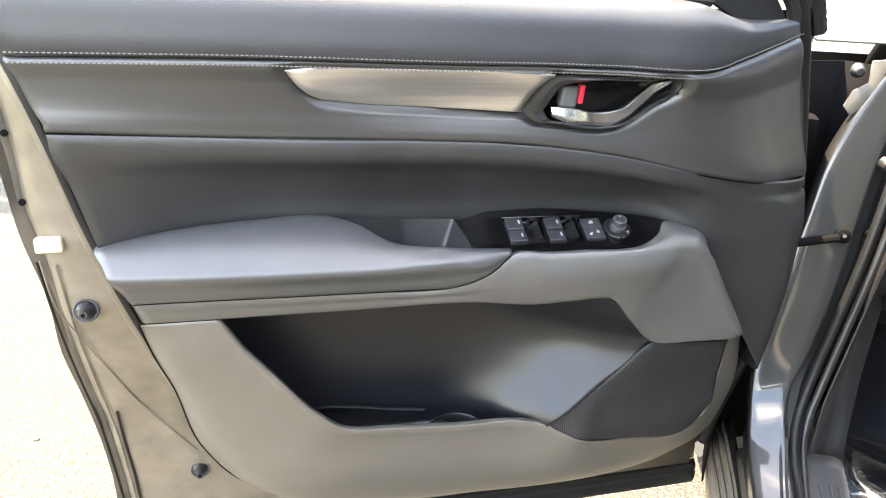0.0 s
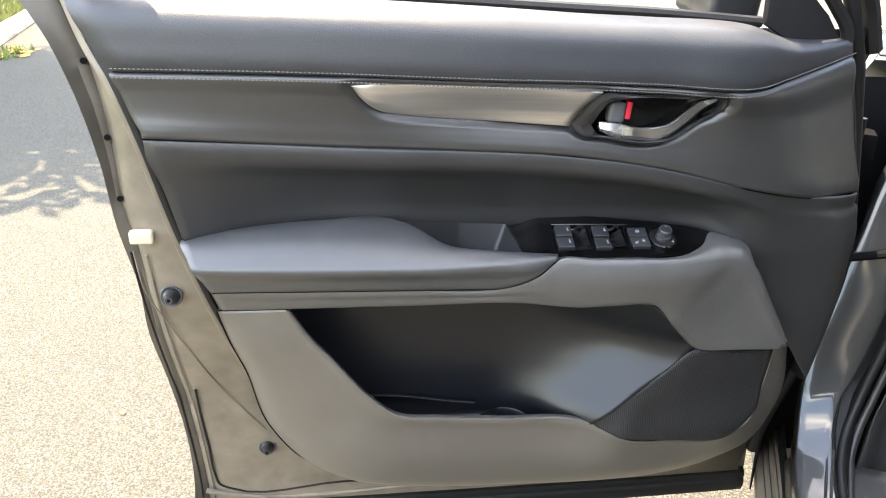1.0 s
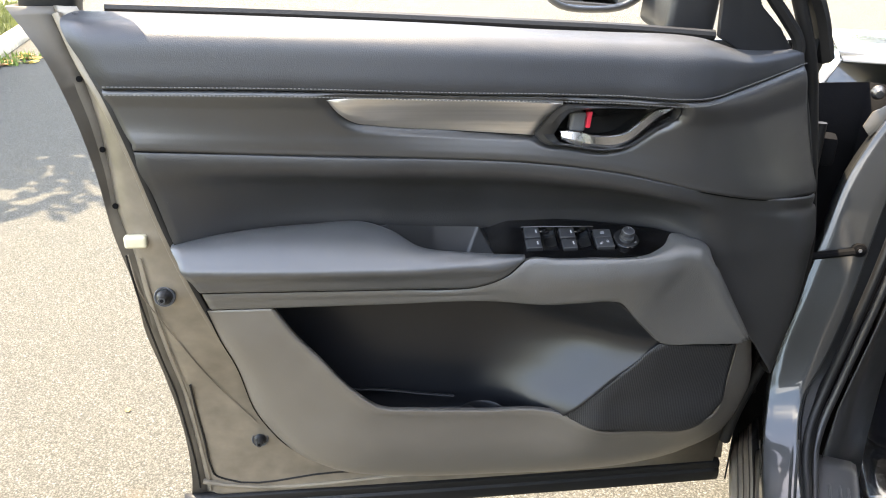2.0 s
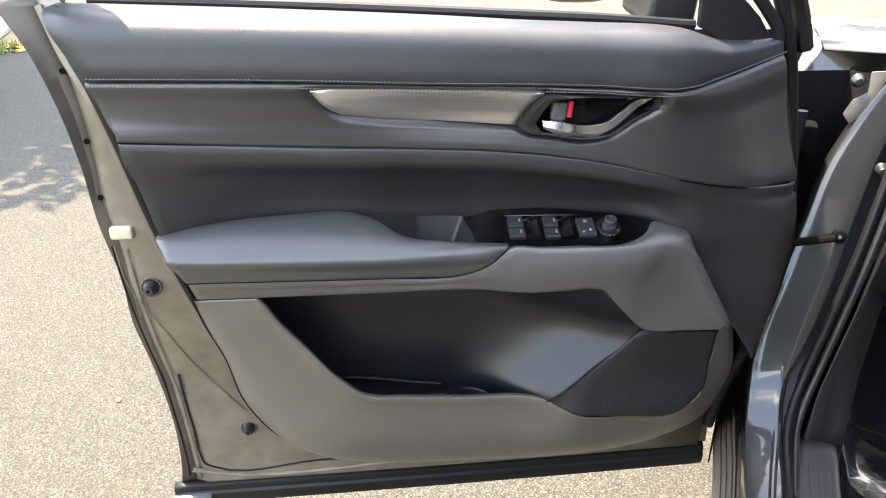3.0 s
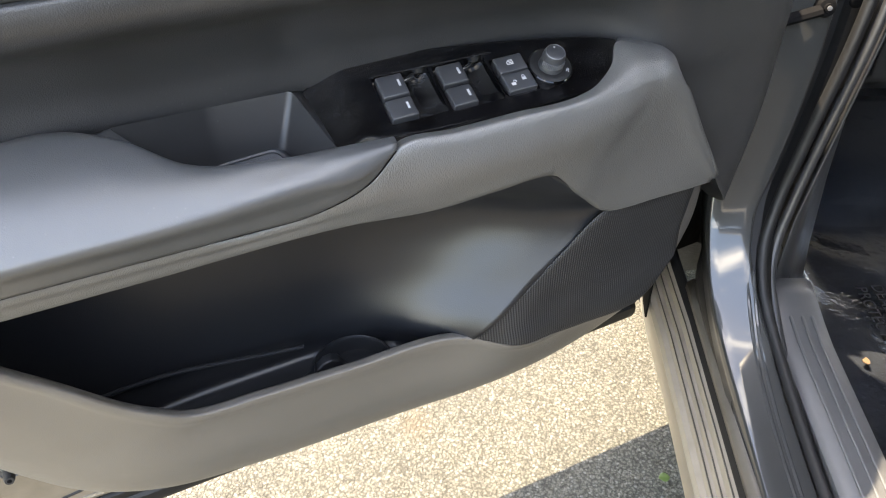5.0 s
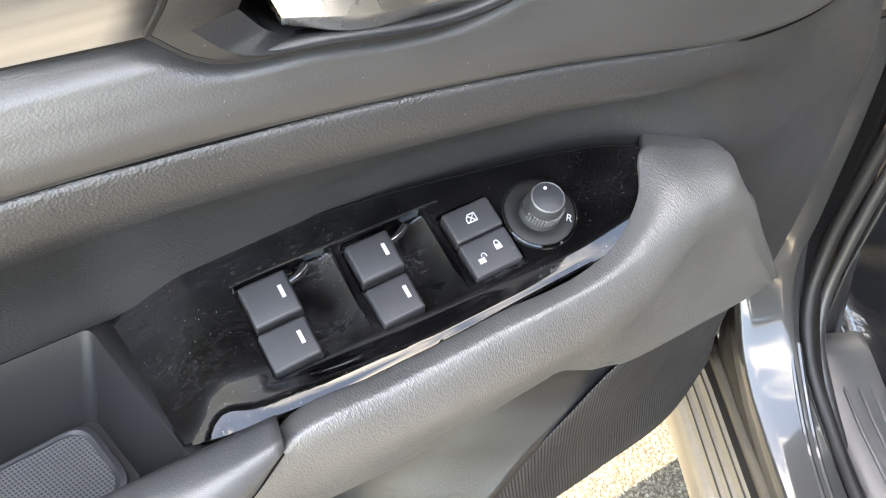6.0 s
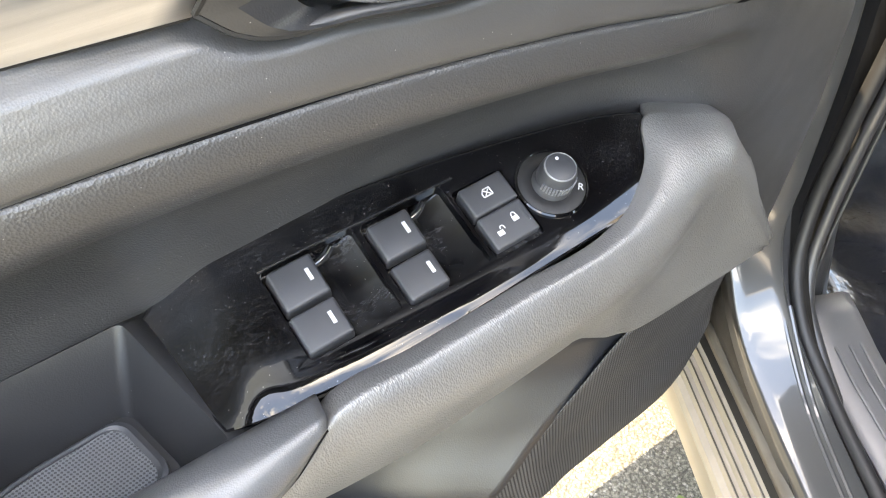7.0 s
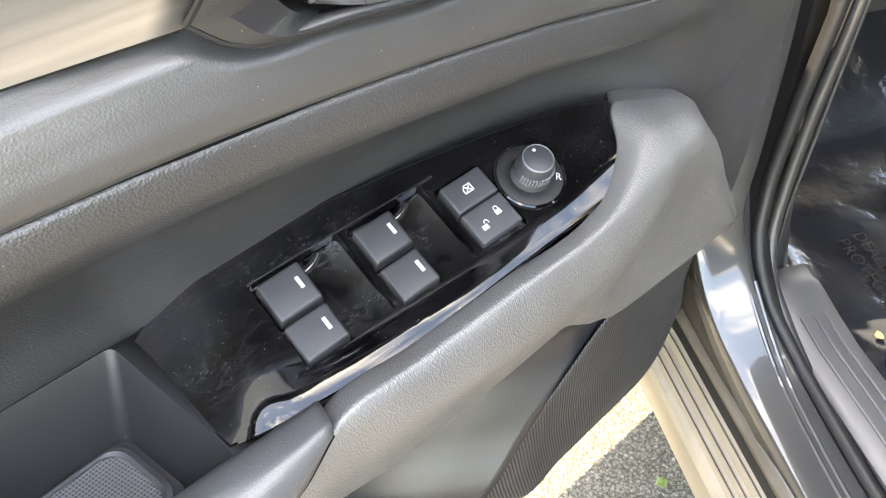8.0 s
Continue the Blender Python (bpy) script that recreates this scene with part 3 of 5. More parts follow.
part("lock_mark", block((0.0065, 0.012, 0.022), pose(0.5997, 0.042, 1.1304, 0, 6, 0), 0.0015), M_RED, surround, "red unlocked mark")

# ---- padded insert ----
INB = [(0.048, 0.034, 0.968), (0.136, 0.074, 0.969), (0.31, 0.092, 0.966), (0.4, 0.1025, 0.955), (0.505, 0.1045, 0.957), (0.65, 0.102, 0.955), (0.752, 0.084, 0.949), (0.806, 0.062, 0.926), (0.900, 0.0725, 0.922), (0.975, 0.090, 0.924), (1.022, 0.142, 0.928)]
INT = [(0.021, 0.008, 1.1045), (0.150, 0.022, 1.0938), (0.300, 0.034, 1.0830), (0.400, 0.044, 1.0772), (0.520, 0.041, 1.0710), (0.650, 0.033, 1.0550), (0.745, 0.032, 1.0335), (0.783, 0.039, 1.0240), (0.860, 0.062, 1.0045), (0.948, 0.089, 0.9920), (1.004, 0.134, 0.9840)]
INT = shift(INT, 0, 0.0005, 0.0010)
INT[0] = (0.021, 0.009, 1.1045)
roll = (1, 1, 1, 1, 1, 0.9, 0.7, 0.4, 0.1, 0, 0)
IN1 = [(x + 0.001, y + 0.0003 - 0.0017 * f, z - 0.006) for (x, y, z), f in zip(INT, roll)]
IN1B = [(x + 0.001, y + 0.0009 - 0.0011 * f, z - 0.018) for (x, y, z), f in zip(INT, roll)]
hollow = (0, 0.6, 1, 1, 1, 1.3, 1.3, 0.4, 0, 0, 0)
IN2 = [(x, y + 0.008 * s, z) for (x, y, z), s in zip(between(INT, INB, 0.40), hollow)]
IN3 = [(x, y + 0.011 * s, z) for (x, y, z), s in zip(between(INT, INB, 0.75), hollow)]
SD0 = [(0.826, 0.068, 0.895), (0.860, 0.073, 0.838), (0.887, 0.078, 0.795), (0.913, 0.083, 0.756)]
SD3 = [(1.025, 0.148, 0.890), (1.023, 0.152, 0.820), (1.012, 0.158, 0.740), (0.995, 0.165, 0.650)]
insert_rails = [shift(INT, 0, 0.004, 0.0006), shift(INT, 0, 0.0, -0.001), IN1, IN1B, IN2, IN3, INB]
behind = (0.170, 0.170, 0.170, 0.170, 0.165, 0.115, 0.085)
side_rails = []
for a, b in zip(SD0, SD3):
    hidden = [(x, y, a[2]) for (x, _, _), y in zip(INB, behind)]
    side_rails.append(hidden + [a] + [(a[0] + (b[0] - a[0]) * f, a[1] + (b[1] - a[1]) * g, a[2] + (b[2] - a[2]) * f) for f, g in ((0.38, 0.09), (0.76, 0.30), (1, 1))])
skin_i = loft([r + [(r[-1][0] + 0.014, r[-1][1] + 0.05, r[-1][2])] for r in insert_rails + side_rails], 8, 5)
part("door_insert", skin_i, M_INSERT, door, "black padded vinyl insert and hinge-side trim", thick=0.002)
UPS = [(0.930, 0.110, 1.190), (0.965, 0.122, 1.10), (1.004, 0.134, 0.983)]
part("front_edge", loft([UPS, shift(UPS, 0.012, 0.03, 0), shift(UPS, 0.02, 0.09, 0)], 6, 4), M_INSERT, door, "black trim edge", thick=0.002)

# ---- armrest ----
A_BACK = [(0.046, 0.050, 0.966), (0.136, 0.076, 0.970), (0.220, 0.086, 0.973), (0.300, 0.088, 0.974), (0.338, 0.062, 0.970), (0.372, 0.036, 0.957), (0.430, 0.026, 0.949), (0.480, 0.024, 0.947), (0.521, 0.024, 0.944)]
A_TOP = [(0.044, 0.028, 0.968), (0.136, 0.040, 0.978), (0.220, 0.046, 0.980), (0.300, 0.046, 0.976), (0.345, 0.034, 0.967), (0.376, 0.022, 0.959), (0.430, 0.016, 0.954), (0.480, 0.015, 0.949), (0.520, 0.017, 0.945)]
A_EDGE = [(0.056, 0.0055, 0.9535), (0.136, 0.002, 0.9517), (0.22, 0.001, 0.9497), (0.3, 0.001, 0.9482), (0.345, 0.001, 0.9475), (0.385, 0.002, 0.9485), (0.43, 0.007, 0.95), (0.48, 0.008, 0.948), (0.519, 0.012, 0.945)]
A_FRONT = [(0.06, -0.002, 0.945), (0.136, -0.0055, 0.9432), (0.22, -0.0065, 0.9412), (0.3, -0.0065, 0.9397), (0.345, -0.0065, 0.939), (0.395, -0.006, 0.9382), (0.447, -0.004, 0.938), (0.487, 0, 0.934), (0.518, 0.01, 0.943)]
A_LOW = [(0.0775, 0.0243, 0.9015), (0.1385, 0.0233, 0.9011), (0.223, 0.0217, 0.9003), (0.303, 0.02, 0.8998), (0.347, 0.019, 0.8996), (0.397, 0.0178, 0.8995), (0.452, 0.016, 0.901), (0.494, 0.0095, 0.9196), (0.517, 0.01, 0.9412)]
part("armrest", loft([shift(A_BACK, 0, 0.013, -0.022), A_BACK, A_TOP, A_EDGE, A_FRONT, between(A_FRONT, A_LOW, 0.5, -0.0008), A_LOW, shift(A_LOW, 0, 0.002, -0.0002), shift(A_LOW, 0, 0.010, 0.002)], 8, 6, (0, -1, 0.6)), M_ARM, door, "soft black armrest pad", thick=0.002)

# ---- front shell under the armrest, running up to the switch panel ----
S_BACK = [(0.0785, 0.0286, 0.9009), (0.16, 0.027, 0.9004), (0.32, 0.0238, 0.8994), (0.452, 0.0205, 0.9002), (0.4962, 0.0135, 0.9181), (0.523, 0.0265, 0.9362), (0.57, 0.027, 0.9352), (0.62, 0.0275, 0.9348), (0.7, 0.0305, 0.9354), (0.7325, 0.0485, 0.9432), (0.748, 0.0665, 0.9525), (0.773, 0.0605, 0.9462), (0.8, 0.051, 0.936), (0.8065, 0.044, 0.92), (0.8467, 0.046, 0.8503), (0.8904, 0.05, 0.7772)]
S_TOP = [(0.0785, 0.0246, 0.9005), (0.16, 0.023, 0.9), (0.32, 0.0198, 0.899), (0.452, 0.0165, 0.8998), (0.4962, 0.0095, 0.9177), (0.523, 0.0125, 0.9395), (0.57, 0.0127, 0.9381), (0.62, 0.013, 0.9365), (0.705, 0.0165, 0.9362), (0.7307, 0.0212, 0.9392), (0.7520, 0.0240, 0.9400), (0.7655, 0.0255, 0.9388), (0.7779, 0.0255, 0.9368), (0.7975, 0.0285, 0.919), (0.8445, 0.0384, 0.8475), (0.8885, 0.0486, 0.7765)]
S_MID = [(0.0815, 0.033, 0.883), (0.162, 0.0301, 0.8834), (0.321, 0.0246, 0.8844), (0.4645, 0.0192, 0.8862), (0.5239, 0.012, 0.8904), (0.5622, 0.0065, 0.9078), (0.597, 0.006, 0.909), (0.6319, 0.0065, 0.9088), (0.701, 0.009, 0.91), (0.733, 0.015, 0.911), (0.7592, 0.0235, 0.9114), (0.768, 0.0255, 0.9072), (0.7767, 0.0275, 0.9023), (0.7914, 0.0325, 0.8833), (0.8337, 0.0416, 0.8251), (0.8824, 0.0482, 0.7744)]
S_LOW = [(0.0845, 0.0437, 0.8655), (0.164, 0.0395, 0.8667), (0.322, 0.0317, 0.8699), (0.477, 0.0243, 0.8726), (0.5668, 0.0208, 0.8645), (0.5924, 0.02, 0.8655), (0.6158, 0.0196, 0.8663), (0.6439, 0.02, 0.8673), (0.667, 0.0225, 0.8625), (0.6839, 0.027, 0.8458), (0.703, 0.033, 0.8249), (0.7135, 0.037, 0.8139), (0.724, 0.041, 0.803), (0.7505, 0.049, 0.7775), (0.8134, 0.0492, 0.7727), (0.8808, 0.0494, 0.7698)]


def soften(a, b, near, wide, dy=0.0, dz=0.0):
    """A rail between two others: close to one of them at the seam, further off where the edge is well rounded."""
    return [tuple(p + (q - p) * (near if k < 6 else wide if k > 8 else 0.5 * (near + wide)) + (0, dy, dz)[n] for n, (p, q) in enumerate(zip(u, v))) for k, (u, v) in enumerate(zip(a, b))]


shell_bm = loft([[(x, y + 0.002, z - 0.006) if k < 11 else (x + 0.003, y + 0.03, z - 0.003) for k, (x, y, z) in enumerate(S_BACK)], S_BACK, between(S_BACK, S_TOP, 0.08, 0, 0.0005), soften(S_BACK, S_TOP, 0.5, 0.40, 0, 0.0012), soften(S_BACK, S_TOP, 0.93, 0.72, 0, 0.0008), soften(S_TOP, S_MID, 0.06, 0.20, -0.0006), between(S_TOP, S_MID, 0.4, -0.0018), S_MID, between(S_MID, S_LOW, 0.6, -0.001), between(S_MID, S_LOW, 0.96), shift(S_LOW, 0, 0.0012, 0), [(x, y + (0.012 if k < 10 else 0.045), z + (0.002 if k < 10 else -0.004)) for k, (x, y, z) in enumerate(S_LOW)]], 8, 4)
flank = [v for v in shell_bm.verts if v.co.x > 0.66 and not v.is_boundary]
for k in range(140):
    step = {v: sum((e.other_vert(v).co for e in v.link_edges), Vector()) / len(v.link_edges) - v.co for v in flank}
    for v, d in step.items():
        v.co += d * (0.5 if k % 2 == 0 else -0.51)
shell = part("armrest_shell", shell_bm, M_SHELL, door, "black grained plastic shell", thick=0.002)

# Seam shade under the armrest, put in as a thin black bead.
part("armrest_shade", tube(shift(A_LOW, 0, -0.0002, -0.0006), 0.0010, 6, 1, 8), M_BLACK, shell, "black bead for seam shade below the armrest")
# ---- lower trim with the map pocket ----
L_IN = [(0.167, 0.0415, 0.8662), (0.1934, 0.0455, 0.8193), (0.2255, 0.05, 0.7759), (0.2801, 0.057, 0.704), (0.313, 0.061, 0.675), (0.38, 0.064, 0.664), (0.467, 0.066, 0.656), (0.606, 0.061, 0.644), (0.6502, 0.049, 0.6225), (0.747, 0.068, 0.5985), (0.8435, 0.0785, 0.5965), (0.8715, 0.083, 0.611), (0.8822, 0.078, 0.6803), (0.888, 0.0755, 0.763)]
L_OUT = [(0.0770, 0.047, 0.864), (0.0835, 0.078, 0.8035), (0.097, 0.11, 0.736), (0.121, 0.16, 0.596), (0.169, 0.18, 0.516), (0.223, 0.19, 0.479), (0.32, 0.2, 0.455), (0.5, 0.2, 0.449), (0.64, 0.2, 0.453), (0.75, 0.2, 0.458), (0.86, 0.198, 0.466), (0.94, 0.184, 0.51), (0.964, 0.155, 0.6), (0.92, 0.094, 0.763)]


def swell(f, dy):
    """A rail between the lips, pushed forward but not at its two ends."""
    w = (0, 0.25, 0.35, 0.5, 0.7, 0.9, 1, 1, 1, 0.9, 0.5, 0.3, 0.15, 0)
    return [(x, y + dy * k, z) for (x, y, z), k in zip(between(L_IN, L_OUT, f), w)]


part("lower_trim", loft([shift(L_IN, 0, 0.012, 0.0), shift(L_IN, 0, 0.002, 0), swell(0.02, -0.0005), swell(0.09, -0.006), swell(0.5, -0.044), swell(0.82, -0.050), swell(0.95, -0.022), L_OUT], 8, 5), M_HARD, door, "dark grey hard plastic lower trim", thick=0.002)

# Two black beads draw the shade of the lower trim's gaps.
part("trim_edge_shade", tube(shift(L_OUT[:7], -0.001, -0.001, -0.001), 0.0010, 6, 1, 8), M_BLACK, door, "black bead for gap shade beside the lower trim")
part("trim_shade", tube([L_IN[0], between([L_IN[0]], [L_OUT[0]], 0.5)[0], L_OUT[0]], 0.0011, 6, 1, 4), M_BLACK, door, "black bead for seam shade above the lower trim")
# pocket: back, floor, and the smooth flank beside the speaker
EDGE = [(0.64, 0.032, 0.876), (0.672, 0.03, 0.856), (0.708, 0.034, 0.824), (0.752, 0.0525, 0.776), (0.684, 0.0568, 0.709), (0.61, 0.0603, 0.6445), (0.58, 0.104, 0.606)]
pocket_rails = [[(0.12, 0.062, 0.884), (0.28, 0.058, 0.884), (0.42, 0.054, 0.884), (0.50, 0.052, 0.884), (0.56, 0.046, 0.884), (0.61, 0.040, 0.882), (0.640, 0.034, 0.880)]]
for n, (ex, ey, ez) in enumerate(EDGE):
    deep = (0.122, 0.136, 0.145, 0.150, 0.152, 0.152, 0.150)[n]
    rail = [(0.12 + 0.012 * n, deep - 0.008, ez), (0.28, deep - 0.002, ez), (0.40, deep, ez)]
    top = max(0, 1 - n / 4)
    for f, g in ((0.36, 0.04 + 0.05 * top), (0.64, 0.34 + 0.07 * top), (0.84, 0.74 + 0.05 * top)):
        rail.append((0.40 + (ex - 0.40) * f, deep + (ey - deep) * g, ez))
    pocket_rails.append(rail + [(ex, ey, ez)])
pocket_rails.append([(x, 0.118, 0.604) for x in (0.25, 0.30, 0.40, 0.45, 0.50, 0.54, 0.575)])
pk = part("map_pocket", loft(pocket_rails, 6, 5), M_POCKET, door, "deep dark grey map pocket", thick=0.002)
hump = [(0.400, 0.605), (0.424, 0.608), (0.438, 0.614), (0.446, 0.623), (0.454, 0.630), (0.463, 0.631), (0.471, 0.626), (0.476, 0.616), (0.480, 0.604), (0.400, 0.600)]
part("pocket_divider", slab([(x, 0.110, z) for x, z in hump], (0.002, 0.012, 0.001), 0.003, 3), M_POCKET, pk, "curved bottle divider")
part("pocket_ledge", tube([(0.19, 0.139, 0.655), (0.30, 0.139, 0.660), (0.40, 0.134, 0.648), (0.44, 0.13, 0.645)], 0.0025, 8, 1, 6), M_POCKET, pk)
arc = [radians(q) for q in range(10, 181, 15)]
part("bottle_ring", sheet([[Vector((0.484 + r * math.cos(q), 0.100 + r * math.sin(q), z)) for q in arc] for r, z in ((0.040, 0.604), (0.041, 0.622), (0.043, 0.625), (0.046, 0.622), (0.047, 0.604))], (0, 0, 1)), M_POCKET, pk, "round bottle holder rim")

# speaker grille
def holes(m, axes, pitch, dark, depth, turn=0.0, rows=False, gloss=None):
    """Adds a close grid of small pits to a material."""
    nt = m.node_tree
    b = nt.nodes["Principled BSDF"]
    tc = nt.nodes.new("ShaderNodeTexCoord")
    mp = nt.nodes.new("ShaderNodeMapping")
    mp.inputs["Rotation"].default_value = [radians(a) for a in turn] if turn else (0, 0, 0)
    nt.links.new(tc.outputs["Object"], mp.inputs["Vector"])
    sep = nt.nodes.new("ShaderNodeSeparateXYZ")
    nt.links.new(mp.outputs["Vector"], sep.inputs[0])
    waves = []
    for axis, p in zip(axes, pitch):
        mul = nt.nodes.new("ShaderNodeMath")
        mul.operation = "MULTIPLY"
        mul.inputs[1].default_value = 2 * math.pi / p
        nt.links.new(sep.outputs[axis], mul.inputs[0])
        s = nt.nodes.new("ShaderNodeMath")
        s.operation = "SINE"
        nt.links.new(mul.outputs[0], s.inputs[0])
        if rows:
            half = nt.nodes.new("ShaderNodeMath")
            half.operation = "MULTIPLY_ADD"
            half.inputs[1].default_value, half.inputs[2].default_value = (0.5, 0.5) if axis == axes[0] else (0.22, 0.78)
            nt.links.new(s.outputs[0], half.inputs[0])
            s = half
        waves.append(s.outputs[0])
    prod = nt.nodes.new("ShaderNodeMath")
    prod.operation = "MULTIPLY"
    nt.links.new(waves[0], prod.inputs[0])
    nt.links.new(waves[1], prod.inputs[1])
    hole = nt.nodes.new("ShaderNodeMapRange")
    hole.inputs["From Min"].default_value, hole.inputs["From Max"].default_value = (0.30, 0.60) if rows else (0.0, 0.35)
    nt.links.new(prod.outputs[0], hole.inputs["Value"])
    mix = nt.nodes.new("ShaderNodeMix")
    mix.data_type = "RGBA"
    mix.inputs["B"].default_value = dark
    nt.links.new(b.inputs["Base Color"].links[0].from_socket, mix.inputs["A"])
    nt.links.new(hole.outputs["Result"], mix.inputs["Factor"])
    nt.links.new(mix.outputs["Result"], b.inputs["Base Color"])
    if gloss is not None:
        dull = nt.nodes.new("ShaderNodeMapRange")
        dull.inputs["To Min"].default_value, dull.inputs["To Max"].default_value = gloss, 0.35 * gloss
        nt.links.new(hole.outputs["Result"], dull.inputs["Value"])
        nt.links.new(dull.outputs["Result"], b.inputs["Specular IOR Level"])
    bump = nt.nodes.new("ShaderNodeBump")
    bump.invert = True
    bump.inputs["Distance"].default_value = depth
    nt.links.new(hole.outputs["Result"], bump.inputs["Height"])
    nt.links.new(bump.outputs["Normal"], b.inputs["Normal"])
    return m


holes(M_KNURL, "XY", (0.0027, 0.0020), (0.035, 0.036, 0.038, 1), 0.0006, (0, 0, 30))
M_GRILLE = holes(material("speaker_mesh", (0.026, 0.026, 0.027), 0.5), "XZ", (0.0029, 0.0026), (0.010, 0.010, 0.0105, 1), 0.0002, rows=True, gloss=0.5)
GT = [(0.6115, 0.0608, 0.6455), (0.655, 0.0588, 0.6825), (0.705, 0.0562, 0.7295), (0.752, 0.053, 0.774), (0.82, 0.06, 0.764), (0.882, 0.068, 0.757)]
GB = [(0.62, 0.06, 0.637), (0.652, 0.0495, 0.625), (0.7051, 0.0605, 0.6105), (0.746, 0.068, 0.6025), (0.8429, 0.078, 0.601), (0.879, 0.083, 0.6375)]
part("speaker_grille", loft([GT, between(GT, GB, 0.5, -0.001), GB, shift(GB, 0, 0.006, 0)], 8, 6), M_GRILLE, door, "black perforated speaker grille", thick=0.001)

# Added block that closes a bright pinhole at the trim corner.
part("corner_backing", block((0.07, 0.012, 0.06), pose(0.905, 0.104, 0.768, 0, 0, 24), 0.002), M_BLACK, door, "added black block behind the trim corner")
# ---- grab cup in front of the armrest ----
def corners(pts, r, n=4):
    """A closed outline with small round corners."""
    out, k = [], len(pts)
    for i in range(k):
        p, a, b = Vector(pts[i]), Vector(pts[i - 1]), Vector(pts[(i + 1) % k])
        u = p + (a - p).normalized() * min(r, (a - p).length * 0.45)
        w = p + (b - p).normalized() * min(r, (b - p).length * 0.45)
        for j in range(n + 1):
            s = j / n
            out.append((1 - s) ** 2 * u + 2 * s * (1 - s) * p + s * s * w)
    return out + [out[0].copy()]


CT = [(0.330, 0.082, 0.972), (0.400, 0.101, 0.960), (0.4665, 0.1035, 0.9565), (0.4830, 0.036, 0.9310), (0.430, 0.026, 0.942), (0.365, 0.036, 0.953)]
CB = [(0.352, 0.078, 0.914), (0.400, 0.088, 0.915), (0.4500, 0.0895, 0.916), (0.4600, 0.052, 0.906), (0.425, 0.036, 0.903), (0.372, 0.044, 0.905)]
c_top, c_bot = corners(CT, 0.004), corners(CB, 0.006)
mid = sum(c_bot, Vector()) / len(c_bot)
cup = part("grab_cup", sheet([[q + (q - Vector((0.415, 0.066, q.z))) * 0.22 + Vector((0, 0, -0.004)) for q in c_top], c_top, [a.lerp(b, 0.93) for a, b in zip(c_top, c_bot)], c_bot, [b.lerp(mid, 0.3) for b in c_bot], [mid.copy() for b in c_bot]], (0, 0, 1)), M_CUP, door, "black plastic grab cup", thick=0.0015)
rim_o, rim_i = corners([Vector(q).lerp(mid, 0.06) for q in CB], 0.010, 6), corners([Vector(q).lerp(mid, 0.16) for q in CB], 0.008, 6)
up = Vector((0, -0.25, 0.97))
part("mat_rim", sheet([rim_o, [q + 0.004 * up for q in rim_o], [a.lerp(b, 0.5) + 0.005 * up for a, b in zip(rim_o, rim_i)], [q + 0.004 * up for q in rim_i], [q + 0.002 * up for q in rim_i]], (0, 0, 1)), M_KEY, cup, "raised rubber rim")
mat_ring = [q + 0.0025 * up for q in rim_i][:-1]
part("cup_mat", slab(mat_ring, (0, 0, -0.003)), M_KNURL, cup, "grey knurled rubber mat")

# ---- switch panel ----
TILT_N = Vector((0, -0.379, 0.925))


def on_panel(x, y, h=0.0):
    return Vector((x, y, 0.9442 + 0.41 * (y - 0.052))) + h * TILT_N


PANEL = Matrix((( 1, 0, 0, 0), (0, 0.925, -0.379, 0), (0, 0.379, 0.925, 0), (0, 0, 0, 1)))


def seat_at(x, y, h=0.0, turn=0.0):
    return Matrix.Translation(on_panel(x, y, h)) @ PANEL @ Matrix.Rotation(radians(turn), 4, "Z")


def ring(x0, y0, x1, y1, r, n=5):
    out = []
    for cx, cy, a0 in ((x1 - r, y1 - r, 0), (x0 + r, y1 - r, 90), (x0 + r, y0 + r, 180), (x1 - r, y0 + r, 270)):
        for k in range(n + 1):
            a = radians(a0 + 90 * k / n)
            out.append((cx + r * math.cos(a), cy + r * math.sin(a)))
    return out


outer = [(v.x, v.y) for v in glide([(0.471, 0.096, 0), (0.486, 0.103, 0), (0.510, 0.1065, 0), (0.550, 0.1055, 0), (0.600, 0.101, 0), (0.650, 0.094, 0), (0.700, 0.085, 0), (0.730, 0.078, 0), (0.749, 0.0705, 0)], 4)]
outer += [(v.x, v.y) for v in glide([(0.7495, 0.069, 0), (0.7475, 0.059, 0), (0.7365, 0.045, 0), (0.719, 0.0335, 0), (0.7005, 0.029, 0)], 4)]
outer += [(v.x, v.y) for v in glide([(0.698, 0.0285, 0), (0.656, 0.028, 0), (0.600, 0.027, 0), (0.550, 0.028, 0), (0.519, 0.031, 0), (0.496, 0.034, 0), (0.4835, 0.0375, 0)], 4)]
outer += [(0.479, 0.056), (0.475, 0.075)]
wells = [ring(0.5275, 0.0435, 0.5765, 0.0885, 0.003), ring(0.5795, 0.0420, 0.6265, 0.0865, 0.003), ring(0.6285, 0.0415, 0.6590, 0.0800, 0.003)]


def drape(x, y):
    """Height of the panel's skin over its plane."""
    s = min(max((0.514 - x) / 0.044, 0), 1)
    near = math.exp(-((x - 0.503) / 0.009) ** 2)
    wide = 0.0022 + 0.0078 * min(max((0.605 - x) / 0.075, 0), 1) + 0.006 * near
    f = min(max((0.0285 + 0.0035 * min(max((0.55 - x) / 0.05, 0), 1) + wide - y) / wide, 0), 1)
    return 0.05 * max(0.047 - y, 0) * (1 - s) - 0.013 * s * s * (3 - 2 * s) * (0.6 + 0.4 * min(max((y - 0.03) / 0.06, 0), 1)) - (0.12 + 0.06 * near) * wide * f * f * min(max((x - 0.485) / 0.015, 0), 1)


